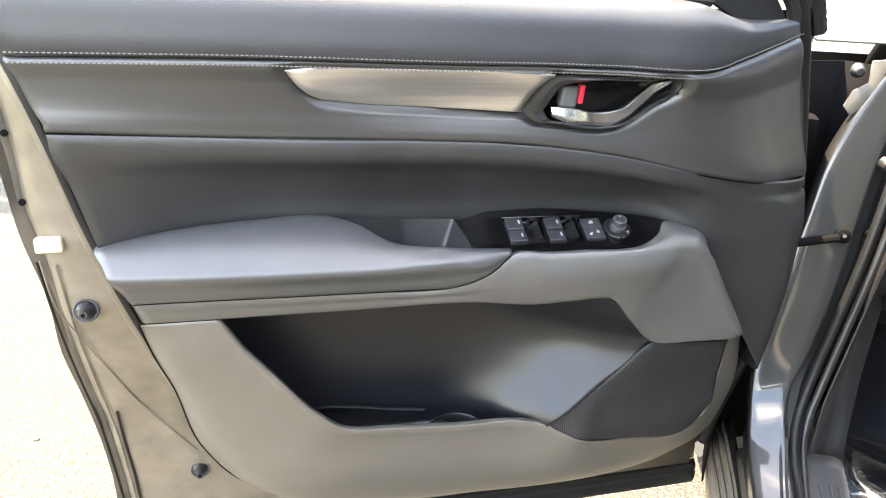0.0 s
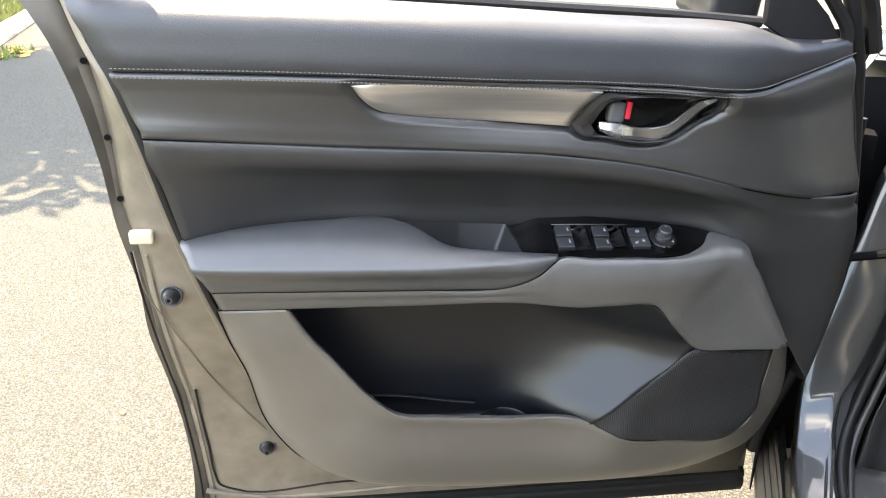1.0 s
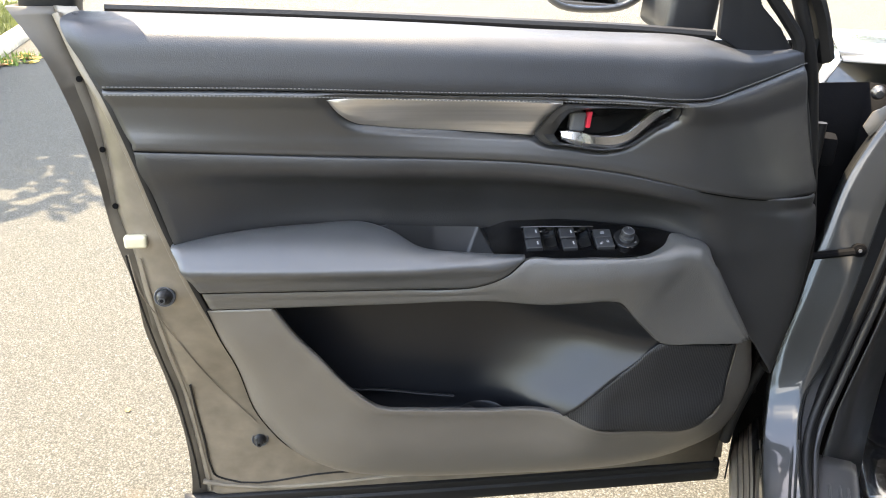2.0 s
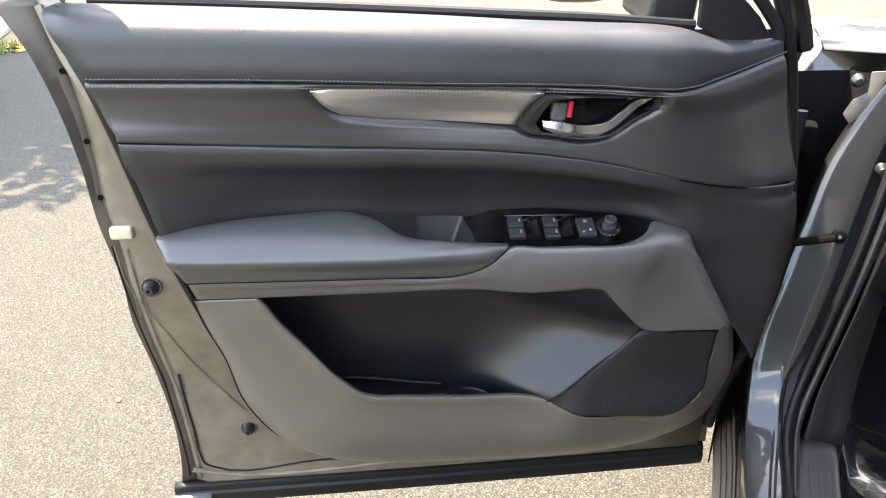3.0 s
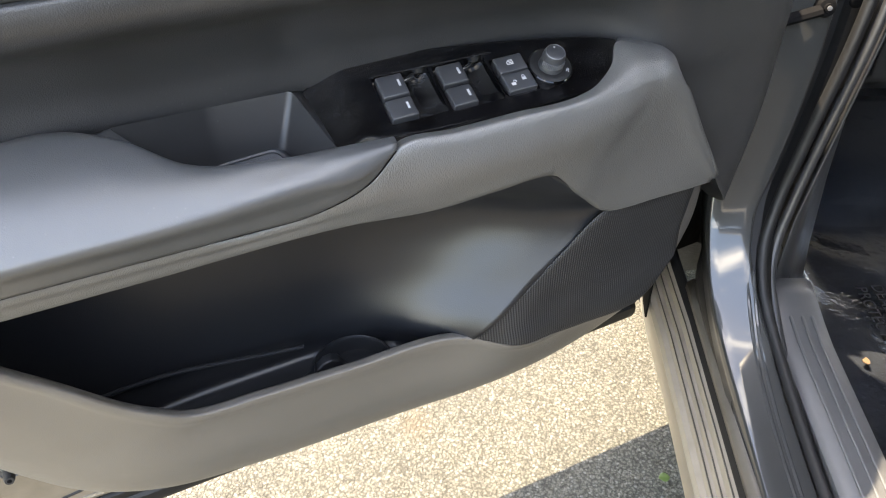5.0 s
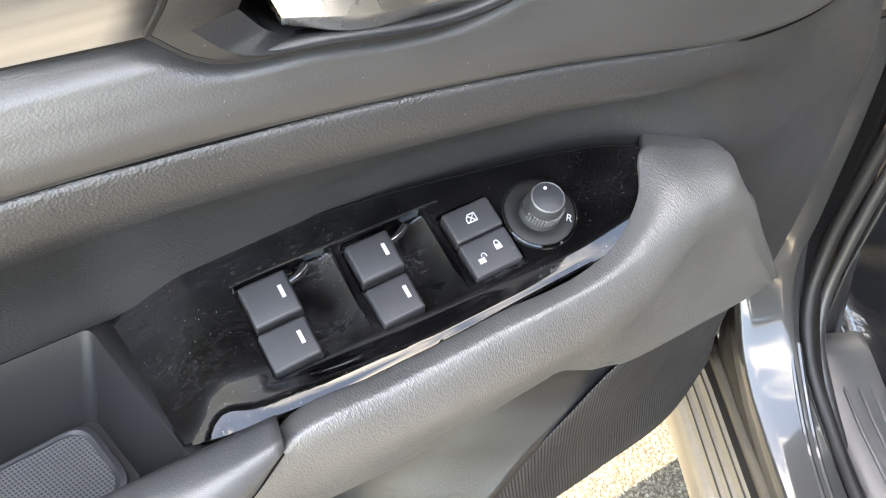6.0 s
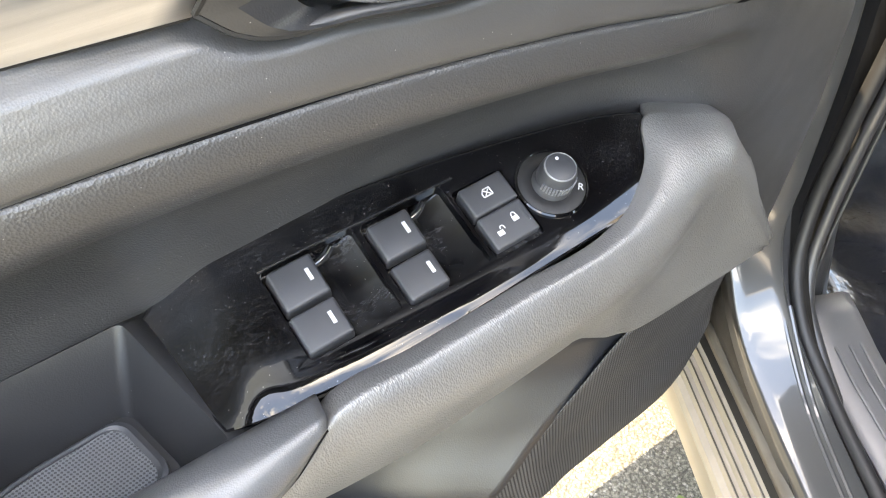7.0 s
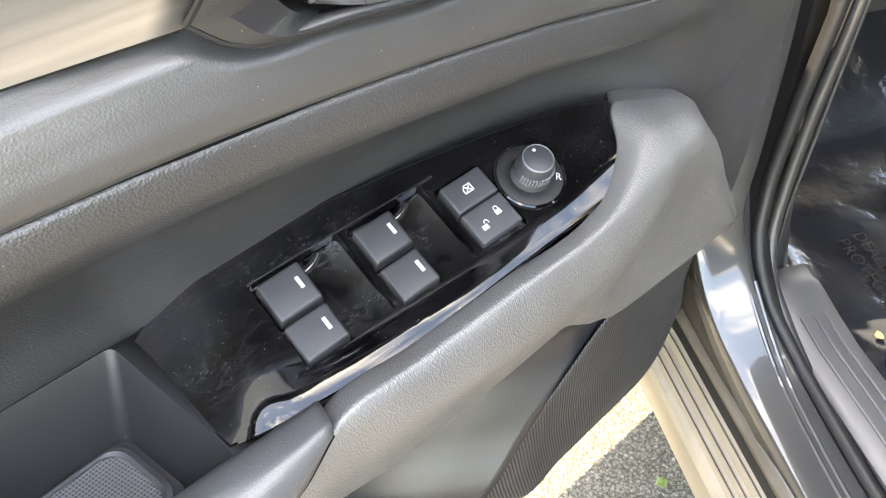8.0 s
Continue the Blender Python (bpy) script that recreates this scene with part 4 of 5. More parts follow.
bm = bmesh.new()
for loop in [outer] + wells:
    vs = [bm.verts.new((x, y, 0)) for x, y in loop]
    for a, b in zip(vs, vs[1:] + vs[:1]):
        bm.edges.new((a, b))
bmesh.ops.triangle_fill(bm, edges=bm.edges, use_beauty=True)
for k in range(12):
    bmesh.ops.bisect_plane(bm, geom=bm.verts[:] + bm.edges[:] + bm.faces[:], plane_co=(0.474 + 0.0035 * k, 0, 0), plane_no=(1, 0, 0))
for k in range(15):
    bmesh.ops.bisect_plane(bm, geom=bm.verts[:] + bm.edges[:] + bm.faces[:], plane_co=(0.522 + 0.008 * k, 0, 0), plane_no=(1, 0, 0))
for k in range(13):
    bmesh.ops.bisect_plane(bm, geom=bm.verts[:] + bm.edges[:] + bm.faces[:], plane_co=(0, 0.0285 + 0.0013 * k, 0), plane_no=(0, 1, 0))
rim_edges = [e for e in bm.edges if len(e.link_faces) == 1]
drop = bmesh.ops.extrude_edge_only(bm, edges=rim_edges)
low = set(v for v in drop["geom"] if isinstance(v, bmesh.types.BMVert))
for v in bm.verts:
    v.co = on_panel(v.co.x, v.co.y, drape(v.co.x, v.co.y) - (0.007 if v in low else 0))
bmesh.ops.recalc_face_normals(bm, faces=bm.faces)
panel = part("switch_panel", bm, M_PIANO, door, "glossy piano black switch panel, dusty", sharp=50)
edge_line = [on_panel(x, y, drape(x, y) + 0.0002) for x, y in outer[-26:-4]]
part("panel_edge", tube(edge_line, 0.0006, 6), M_PIANO, panel, "thin bright rim")


# Black bead along the panel's back edge for the shade in its gap.
part("panel_shade", tube([on_panel(x - 0.0003, y + 0.0006, drape(x, y) - 0.0004) for x, y in outer[-4:] + outer[:33]], 0.0008, 6), M_BLACK, panel, "black bead for gap shade behind the switch panel")
part("well_rim", tube([on_panel(x, y, 0.0003) for x, y in ((0.5275, 0.0890), (0.552, 0.0889), (0.5778, 0.0884), (0.603, 0.0876), (0.630, 0.0868), (0.6345, 0.0866))], 0.0007, 6), M_GLOSS, panel, "thin bright rim behind the switches")


def well_floor(x0, y0, x1, y1, split):
    """A finger scoop: it falls away from the keys and rises at the far end."""
    rows = []
    for i in range(9):
        x = x0 + (x1 - x0) * i / 8
        row = []
        for j in range(9):
            y = y0 + (y1 - y0) * j / 8
            s = (x - split) / (x1 - split)
            deep = 0.007 if s <= 0 else 0.007 + 0.006 * math.sin(min(1, s) * math.pi) ** 0.6
            front = max(0, 1 - j / 3.2) if s > 0.05 else 0
            up = 0.0014 * max(0, (j - 6) / 2) ** 2 + (deep - 0.001) * front * front * (3 - 2 * front)
            row.append(on_panel(x, y, -deep + up))
        rows.append(row)
    return sheet(rows, TILT_N)


for x, y0, y1 in ((0.5766, 0.047, 0.0868), (0.6266, 0.0455, 0.0848)):
    part("well_edge", tube([on_panel(x, y0 + (y1 - y0) * k / 4, 0.0001) for k in range(5)], 0.00045, 6), M_PIANO, panel, "glossy edge of the switch well")
part("well_floor", well_floor(0.5265, 0.0425, 0.5775, 0.0895, 0.552), M_DUSTY, panel)
part("well_floor", well_floor(0.5785, 0.041, 0.6275, 0.0875, 0.603), M_DUSTY, panel)
part("well_floor", well_floor(0.628, 0.041, 0.6595, 0.081, 0.70), M_DUSTY, panel)


for x, y in ((0.5545, 0.0815), (0.6060, 0.0795)):
    part("switch_pivot", tube([on_panel(x - 0.002, y, -0.0035), on_panel(x + 0.003, y + 0.0008, -0.0030), on_panel(x + 0.0085, y + 0.0040, -0.0032)], 0.0022, 10, 1, 4), M_GLOSS, panel, "glossy black pivot of the switch")


def key(name, x0, y0, x1, y1, top, label, lean=0.0):
    """A key cap with tapered sides and rounded edges."""
    bm = bmesh.new()
    bmesh.ops.create_cube(bm, size=1.0)
    w, l = x1 - x0, (y1 - y0) / 0.925
    bmesh.ops.scale(bm, vec=(w, l, 0.010), verts=bm.verts)
    for v in bm.verts:
        if v.co.z > 0:
            v.co.x *= 0.93
            v.co.y *= 0.94
            v.co.z += lean * v.co.y
    bmesh.ops.bevel(bm, geom=bm.edges, offset=0.0016, segments=4, profile=0.55, affect="EDGES")
    bmesh.ops.transform(bm, matrix=seat_at((x0 + x1) / 2, (y0 + y1) / 2, top - 0.005), verts=bm.verts)
    return part(name, bm, M_KEY, panel, label)


CAPS = [(0.5290, 0.0655, 0.5530, 0.0860), (0.5280, 0.0450, 0.5520, 0.0640), (0.5810, 0.0640, 0.6045, 0.0835), (0.5800, 0.0430, 0.6030, 0.0620)]
for k, (x0, y0, x1, y1) in enumerate(CAPS):
    key("window_switch", x0, y0, x1, y1, 0.0036, "dark grey window switch", 0.05 if k % 2 == 0 else -0.02)
for x, y in ((0.547, 0.0765), (0.5455, 0.0550), (0.5985, 0.0745), (0.5975, 0.0530)):
    part("switch_mark", block((0.0018, 0.0062, 0.0006), seat_at(x, y, 0.0040)), M_MARK, panel, "white bar mark", smooth=False)
part("window_lock_switch", bm=block((0.026, 0.0170, 0.010), seat_at(0.6445, 0.0705, -0.0018), 0.0016, 4), mat=M_KEY, parent=panel, label="dark grey window lock switch")
part("door_lock_switch", bm=block((0.026, 0.0190, 0.010), seat_at(0.6440, 0.0530, -0.0018), 0.0016, 4), mat=M_KEY, parent=panel, label="dark grey door lock switch")


def line_mark(name, pts, m, r=0.00035):
    return part(name, merge(*[tube([m @ Vector((*a, 0)), m @ Vector((*b, 0))], r, 5, 1, 1, TILT_N) for a, b in zip(pts, pts[1:])]), M_MARK, panel, "white printed sign")


def padlock(x, y, shackle_shift):
    m = seat_at(x, y, 0.0034)
    body = block((0.0034, 0.0026, 0.0003), m @ Matrix.Translation((0, -0.0008, 0)))
    arc = [(shackle_shift + 0.0012 * math.cos(math.pi * k / 8), 0.0012 + 0.0014 * math.sin(math.pi * k / 8)) for k in range(9)]
    arc = [(arc[0][0], 0.0004)] + arc + ([(arc[-1][0], 0.0004)] if shackle_shift == 0 else [])
    return part("lock_sign", merge(body, *[tube([m @ Vector((*a, 0)), m @ Vector((*b, 0))], 0.0003, 5, 1, 1, TILT_N) for a, b in zip(arc, arc[1:])]), M_MARK, panel, "white padlock sign")


padlock(0.6485, 0.0545, 0.0)
padlock(0.6375, 0.0515, 0.0020)
part("switch_lamp", block((0.0004, 0.0080, 0.0003), seat_at(0.6545, 0.0535, 0.0033)), M_DARK, panel, smooth=False)
wm = seat_at(0.6440, 0.0710, 0.0034)
line_mark("window_sign", [(-0.0026, -0.0018), (-0.0026, 0.0004), (-0.0010, 0.0024), (0.0026, 0.0024), (0.0026, -0.0018), (-0.0026, -0.0018)], wm)
line_mark("window_sign", [(-0.0013, -0.0013), (0.0017, 0.0017)], wm)
line_mark("window_sign", [(-0.0013, 0.0017), (0.0017, -0.0013)], wm)

# mirror knob
disc = seat_at(0.678, 0.0605, 0.0)
part("knob_dish", lathe([(0.0, 0.0012), (0.0105, 0.0012), (0.0125, 0.0018), (0.0165, 0.0022), (0.0180, 0.0016), (0.0182, -0.002)], disc, 48), M_RUBBER, panel, "round dark mirror dial")
part("dish_rim", lathe([(0.0178, 0.0012), (0.0186, 0.0018), (0.0195, 0.0012), (0.0197, -0.001)], disc, 48), M_PIANO, panel, "glossy ring")
top = disc @ pose(0, 0, 0.001)
part("mirror_knob", lathe([(0.0, 0.0166), (0.0076, 0.0166), (0.0085, 0.0161), (0.0094, 0.0135), (0.0098, 0.0100), (0.0098, 0.0055), (0.0092, 0.0048), (0.0104, 0.0030), (0.0108, 0.0004)], top, 40), M_KEY, panel, "dark grey mirror knob")
part("knob_rim", lathe([(0.0076, 0.0164), (0.0080, 0.0168), (0.0085, 0.0162)], top, 40), M_GREY, panel)
for k in range(40):
    a = 2 * math.pi * k / 40
    if 180 < math.degrees(a) < 320:
        part("knob_rib", block((0.0011, 0.0009, 0.0052), top @ Matrix.Rotation(a, 4, "Z") @ pose(0.0100, 0, 0.0078)), M_GREY, panel, smooth=False)
part("knob_mark", lathe([(0.0, 0.0004), (0.0009, 0.0003), (0.0009, 0.0)], top @ pose(0.0012, 0.0048, 0.0165), 12), M_MARK, panel, "white dot")


def lettering(text, size, m, mat, parent, label="", name="lettering", depth=0.0001):
    cu = bpy.data.curves.new(name, "FONT")
    cu.body, cu.size, cu.extrude = text, size, depth
    cu.align_x, cu.align_y = "CENTER", "CENTER"
    tmp = bpy.data.objects.new(name, cu)
    scene.collection.objects.link(tmp)
    bpy.context.view_layer.update()
    me = bpy.data.meshes.new_from_object(tmp.evaluated_get(bpy.context.evaluated_depsgraph_get()))
    bpy.data.objects.remove(tmp)
    me.transform(m)
    me.materials.clear()
    me.materials.append(mat)
    ob = new(name, me)
    ob.parent = parent
    if parent.type == "EMPTY":
        ob.matrix_parent_inverse = Matrix.Translation(-parent.location)
    if label:
        ob["label"] = label
    return ob


lettering("R", 0.0056, disc @ pose(0.0112, -0.0098, 0.0026, 0, 0, -42), M_MARK, panel, "white printed letter")

# ---- window surround and mirror on the door ----
BELT = [(-0.010, 0.088, 1.266), (0.232, 0.088, 1.259), (0.546, 0.088, 1.246), (0.638, 0.088, 1.242), (0.780, 0.090, 1.232)]
part("belt_seal", tube(BELT, 0.007, 8, 1.0, 6), M_RUBBER, door, "black window seal")
part("belt_seal", tube(shift(BELT, 0, 0.03, -0.002), 0.006, 8, 1.0, 6), M_RUBBER, door, "black window seal")
part("belt_trim", loft([shift(BELT, 0, 0.034, 0.0), shift(BELT, 0, 0.045, -0.004), shift(BELT, 0, 0.05, -0.03)], 6, 4, (0, 0, 1)), M_RUBBER, door, "black outer belt moulding", thick=0.002)
sash = [(-0.115, 0.090, 1.25), (-0.105, 0.080, 1.30), (-0.06, 0.02, 1.45), (0.0, -0.06, 1.60), (0.06, -0.11, 1.68)]
part("window_sash", loft([shift(sash, 0.0, 0.05, 0), sash, shift(sash, 0.035, -0.005, 0), shift(sash, 0.062, 0.0, 0), shift(sash, 0.066, 0.03, 0)], 6, 4, (0.2, -1, 0)), M_RUBBER, door, "black rear window frame", thick=0.003)
head_rail = [(0.06, -0.11, 1.68), (0.35, -0.13, 1.71), (0.60, -0.10, 1.66), (0.80, 0.04, 1.45), (0.90, 0.11, 1.32), (0.96, 0.145, 1.245), (0.985, 0.155, 1.19)]
part("window_head", tube(head_rail, 0.014, 8, 1.4, 6, (0, 1, 0)), M_RUBBER, door, "black upper window frame")
# Unseen thick frame, added to block sky light and darken reflections.
part("frame_blocker", tube([(-0.02, -0.075, 1.60), (0.06, -0.115, 1.69), (0.35, -0.135, 1.725), (0.60, -0.105, 1.675), (0.76, 0.0, 1.52)], 0.034, 10, 1.5, 6, (0, 1, 0)), M_RUBBER, door, "unseen thick black frame added to block sky light")
tri = [(0.790, 0.094, 1.228), (0.776, 0.085, 1.42), (0.815, 0.10, 1.34), (0.857, 0.115, 1.268), (0.890, 0.118, 1.239), (0.918, 0.122, 1.205), (0.905, 0.126, 1.196), (0.83, 0.102, 1.208)]
part("mirror_sail", slab(tri, (0.004, 0.02, 0), 0.004), M_DARK, door, "black plastic mirror triangle")
fr = [(0.905, 0.108, 1.190), (0.900, 0.106, 1.218), (0.875, 0.103, 1.250), (0.842, 0.10, 1.285), (0.79, 0.09, 1.36)]
part("sail_seal", tube(shift(fr, 0.02, 0.012, 0), 0.009, 8, 1, 6, (0, 1, 0)), M_RUBBER, door, "black rubber seal")
seal = [(0.905, 0.122, 1.290), (0.932, 0.128, 1.235), (0.955, 0.136, 1.185), (0.978, 0.146, 1.11), (1.006, 0.152, 0.985), (1.030, 0.162, 0.87), (1.028, 0.172, 0.76), (1.005, 0.186, 0.64), (0.985, 0.205, 0.53), (0.985, 0.225, 0.45)]
part("door_seal", tube(seal, 0.010, 10, 1, 6, (0, 1, 0)), M_RUBBER, door, "black hollow door seal")
mir = part("door_mirror", merge(slab([(0.728, 0.135, 1.222), (0.800, 0.135, 1.218), (0.815, 0.25, 1.222), (0.735, 0.27, 1.232)], (0.01, 0.0, 0.11), 0.012, 3)), M_DARK, door, "black exterior mirror foot")
hous = []
for s, sc in ((0.0, 0.90), (0.25, 1.0), (0.6, 0.95), (0.85, 0.7), (1.0, 0.3)):
    hous.append([Vector((0.655 + 0.03 * s + sc * 0.095 * math.copysign(abs(math.cos(a)) ** 0.7, math.cos(a)), 0.245 + 0.10 * s, 1.33 + sc * 0.088 * math.copysign(abs(math.sin(a)) ** 0.7, math.sin(a)))) for a in [2 * math.pi * k / 40 for k in range(41)]])
part("mirror_housing", sheet(hous, (0, 1, 0)), M_GREY, mir, "light grey mirror housing", thick=0.003)
gl = [Vector((0.655 + 0.083 * math.copysign(abs(math.cos(a)) ** 0.7, math.cos(a)), 0.252, 1.33 + 0.077 * math.copysign(abs(math.sin(a)) ** 0.7, math.sin(a)))) for a in [2 * math.pi * k / 40 for k in range(40)]]
M_MIRROR = material("mirror_glass", (0.8, 0.82, 0.84), 0.02, 1.0, vary=0.0)
part("mirror_glass", slab(gl, (0, 0.003, 0)), M_MIRROR, mir, "mirror glass", smooth=False)

# ---- the car's body beside the door ----
P0, REAR, IN = Vector((1.09, 0.09, 0)), Vector((-0.455, -0.89, 0)), Vector((0.89, -0.455, 0))


def car_at(a, b, z):
    """A place on the car: a rearward, b inboard of the sill's seal, z up."""
    return P0 + a * REAR + b * IN + Vector((0, 0, z))


def rail_c(*pts):
    return [car_at(*q) for q in pts]


car = thing("parked_car", tuple(car_at(0.5, 0.3, 0.0)), "dark grey metallic car with an open front door", "car")
OUT_D = (-0.89, 0.455, 0.6)
# painted hinge pillar running down into the sill
PL = [(-0.21, 0.112, 1.25), (-0.178, 0.043, 1.143), (-0.155, -0.003, 1.065), (-0.131, -0.038, 0.984), (-0.101, -0.059, 0.881), (-0.070, -0.082, 0.776), (-0.027, -0.102, 0.640), (-0.009, -0.102, 0.596), (0.012, -0.101, 0.566), (0.035, -0.100, 0.541), (0.07, -0.097, 0.517), (0.116, -0.092, 0.497), (0.20, -0.087, 0.479), (0.33, -0.086, 0.470), (0.60, -0.086, 0.467), (1.30, -0.086, 0.467)]
PR = [(-0.21, 0.140, 1.25), (-0.178, 0.084, 1.143), (-0.155, 0.054, 1.065), (-0.131, 0.033, 0.984), (-0.101, 0.016, 0.881), (-0.076, 0.004, 0.800), (-0.036, -0.026, 0.665), (-0.014, -0.044, 0.616), (0.009, -0.047, 0.582), (0.033, -0.046, 0.558), (0.069, -0.041, 0.530), (0.116, -0.033, 0.504), (0.20, -0.028, 0.482), (0.33, -0.026, 0.469), (0.60, -0.026, 0.467), (1.30, -0.026, 0.467)]


def pressed_face(left, right, r, deep, floor):
    """A flat pressed face between two lines, with tight folds into the walls beside it."""
    rows, channel, ls, rs = [], [], glide(rail_c(*left), 8), glide(rail_c(*right), 8)
    for k, (a, b) in enumerate(zip(ls, rs)):
        run = (ls[min(k + 1, len(ls) - 1)] - ls[max(k - 1, 0)]).normalized()
        u = (b - a).normalized()
        out = run.cross(u).normalized()
        if out.dot(Vector((-0.6, -0.75, 0.6))) < 0:
            out = -out
        row = [a - deep * out - 0.006 * u, a - 2 * r * out - 0.001 * u]
        row += [a + r * u - r * out + r * (-math.cos(q) * u + math.sin(q) * out) for q in [radians(22.5 * n) for n in range(5)]]
        row += [a.lerp(b, f) for f in (0.25, 0.5, 0.75)]
        row += [b - r * u - r * out + r * (math.sin(q) * u + math.cos(q) * out) for q in [radians(22.5 * n) for n in range(5)]]
        rows.append(row)
        side = min(max((a.z - 0.50) / 0.12, 0), 1)
        channel.append([b - 1.5 * r * out, b - (0.012 + 0.022 * side) * out + 0.003 * u, b - (0.014 + 0.022 * side) * out + (0.010 + 0.014 * side) * u, b - (0.010 + 0.010 * side) * out + (0.011 + 0.017 * side) * u, b - (0.014 + 0.010 * side) * out + (0.013 + (floor - 0.013) * side) * u])
    return sheet(rows, OUT_D), sheet(channel, OUT_D)


face_bm, channel_bm = pressed_face(PL, PR, 0.0035, 0.022, 0.05)
part("hinge_pillar", face_bm, M_PAINT, car, "glossy dark grey pillar and sill", thick=0.002)
# The channel's shade is put into its colour by the black rubber.
part("shaded_channel", channel_bm, M_RUBBER, car, "channel beside the pillar, coloured black for its shade", thick=0.002)
# Pale plate that puts a sunlit patch of the body into colour.
part("sunlit_plate", slab([car_at(*q) for q in ((-0.187, 0.003, 1.132), (-0.188, 0.031, 1.136), (-0.173, 0.015, 1.083), (-0.162, -0.016, 1.047), (-0.166, -0.029, 1.062), (-0.173, -0.018, 1.086), (-0.177, 0.003, 1.099))], REAR * 0.006, 0.0015), M_FLANGE, car, "added pale plate for a sunlit patch of the body")
part("rubber_plug", lathe([(0.0, 0.003), (0.006, 0.003), (0.0085, 0.0015), (0.0095, -0.001)], Matrix.Translation(car_at(-0.106, 0.041, 0.869)) @ REAR.to_track_quat("Z", "Y").to_matrix().to_4x4(), 20), M_BLACK, car, "black rubber plug")
for b in (-0.052, -0.044):
    line = []
    for (a0, b0, z0), (a1, b1, z1) in zip(PL[9:], PR[9:]):
        f = (b - b0) / (b1 - b0)
        line.append(car_at(a0 + (a1 - a0) * f, b, z0 + (z1 - z0) * f - (0.0055 if a0 < 0.05 else 0.0018)))
    part("sill_ridge", tube(line, 0.0030, 8, 1, 8), M_PAINT, car, "raised painted ridge")
part("sill_flank", sheet([[car_at(a, b + 0.004, z - 0.007), car_at(a, -0.5 * 0.094 + 0.5 * b, 0.3 * z + 0.7 * 0.455), car_at(a, -0.088, 0.440)] for a, b, z in PL[6:]], OUT_D), M_RUBBER, car, "black flank below the sill's painted face", thick=0.002)
# Paler than the body paint: mirrored sunlit ground is put into the colour.
part("sill_edge", sheet([[car_at(a, b, z) for b, z in ((-0.086, 0.464), (-0.092, 0.4625), (-0.0975, 0.456), (-0.098, 0.446))] for a in (-0.05, 0.0, 0.1, 0.3, 0.6, 1.3)], OUT_D), M_FLANGE, car, "sill flange, coloured pale for the mirrored ground", thick=0.0015)
# black cladding below, with its steps
STEPS = [(-0.090, 0.440), (-0.097, 0.424), (-0.104, 0.420), (-0.105, 0.406), (-0.112, 0.404), (-0.113, 0.394), (-0.120, 0.392), (-0.121, 0.382), (-0.129, 0.379), (-0.132, 0.368), (-0.112, 0.26), (-0.085, 0.20)]
rows = [[car_at(a, b - (0.004 if a < -0.1 else 0), z) for b, z in STEPS] for a in (-0.19, -0.12, 0.0, 0.2, 0.5, 0.9, 1.3)]
# Tan light off the sunlit ground is put into the plastic's colour.
part("rocker_cladding", sheet(rows, OUT_D), material("bounce_tinted_cladding", (0.23, 0.195, 0.150), 0.5, vary=0.1), car, "stepped dark plastic rocker cladding, coloured tan for ground-bounced light", thick=0.003, sharp=25)
# Brown beads put the shade of the cladding's grooves into colour.
M_GROOVE_SHADE = material("groove_shade", (0.045, 0.038, 0.030), 0.7, vary=0.2)
for b, z in ((-0.1035, 0.4215), (-0.1115, 0.4055), (-0.1195, 0.3935)):
    part("cladding_groove", tube([car_at(a, b - (0.004 if a < -0.1 else 0), z) for a in (-0.19, -0.12, 0.0, 0.4, 0.9, 1.3)], 0.0011, 6, 1, 2), M_GROOVE_SHADE, car, "brown bead for groove shade of the cladding")
part("cladding_seal", sheet([[car_at(a, b - (0.004 if a < -0.1 else 0), z) for b, z in ((-0.0895, 0.4440), (-0.0925, 0.4400), (-0.0985, 0.4260), (-0.0970, 0.4220))] for a in (-0.19, -0.12, 0.0, 0.4, 0.9, 1.3)], OUT_D), M_RUBBER, car, "dark rubber strip above the cladding", thick=0.002)
# seals round the opening
SE = [(-0.20, 0.095, 1.30), (-0.092, 0.052, 1.02), (-0.052, 0.026, 0.85), (-0.040, 0.003, 0.710), (-0.025, -0.014, 0.622), (-0.002, -0.025, 0.573), (0.040, -0.030, 0.536), (0.10, -0.024, 0.503), (0.20, -0.020, 0.481), (0.60, -0.019, 0.471), (1.30, -0.019, 0.471)]
part("opening_seal", tube([car_at(*q) for q in SE], 0.0078, 10, 1, 8, (-0.89, 0.455, 0)), M_RUBBER, car, "black rubber door-opening seal")
LIP = [(a + 0.004, b + 0.0175, z + 0.004) for a, b, z in SE[:5]] + [(-0.004, -0.008, 0.574), (0.022, -0.014, 0.538), (0.06, -0.012, 0.508), (0.12, -0.009, 0.478), (0.30, -0.008, 0.467), (1.30, -0.008, 0.465)]
part("opening_seal", tube([car_at(*q) for q in LIP], 0.0065, 10, 1, 8, (-0.89, 0.455, 0)), M_DARK, car, "black inner seal lip")
# scuff plate with ribs
plate = [[car_at(a, b, z + lift) for b, z in ((-0.0115, 0.472), (-0.0095, 0.482), (-0.002, 0.4865), (0.050, 0.4865), (0.060, 0.481), (0.069, 0.455), (0.082, 0.36))] for a, lift in ((-0.010, 0.018), (0.02, 0.014), (0.06, 0.006), (0.1, 0.001), (0.4, 0), (0.8, 0), (1.3, 0))]
sp = part("scuff_plate", sheet(plate, (0, 0, 1)), M_ARM, car, "black ribbed scuff plate", thick=0.002)
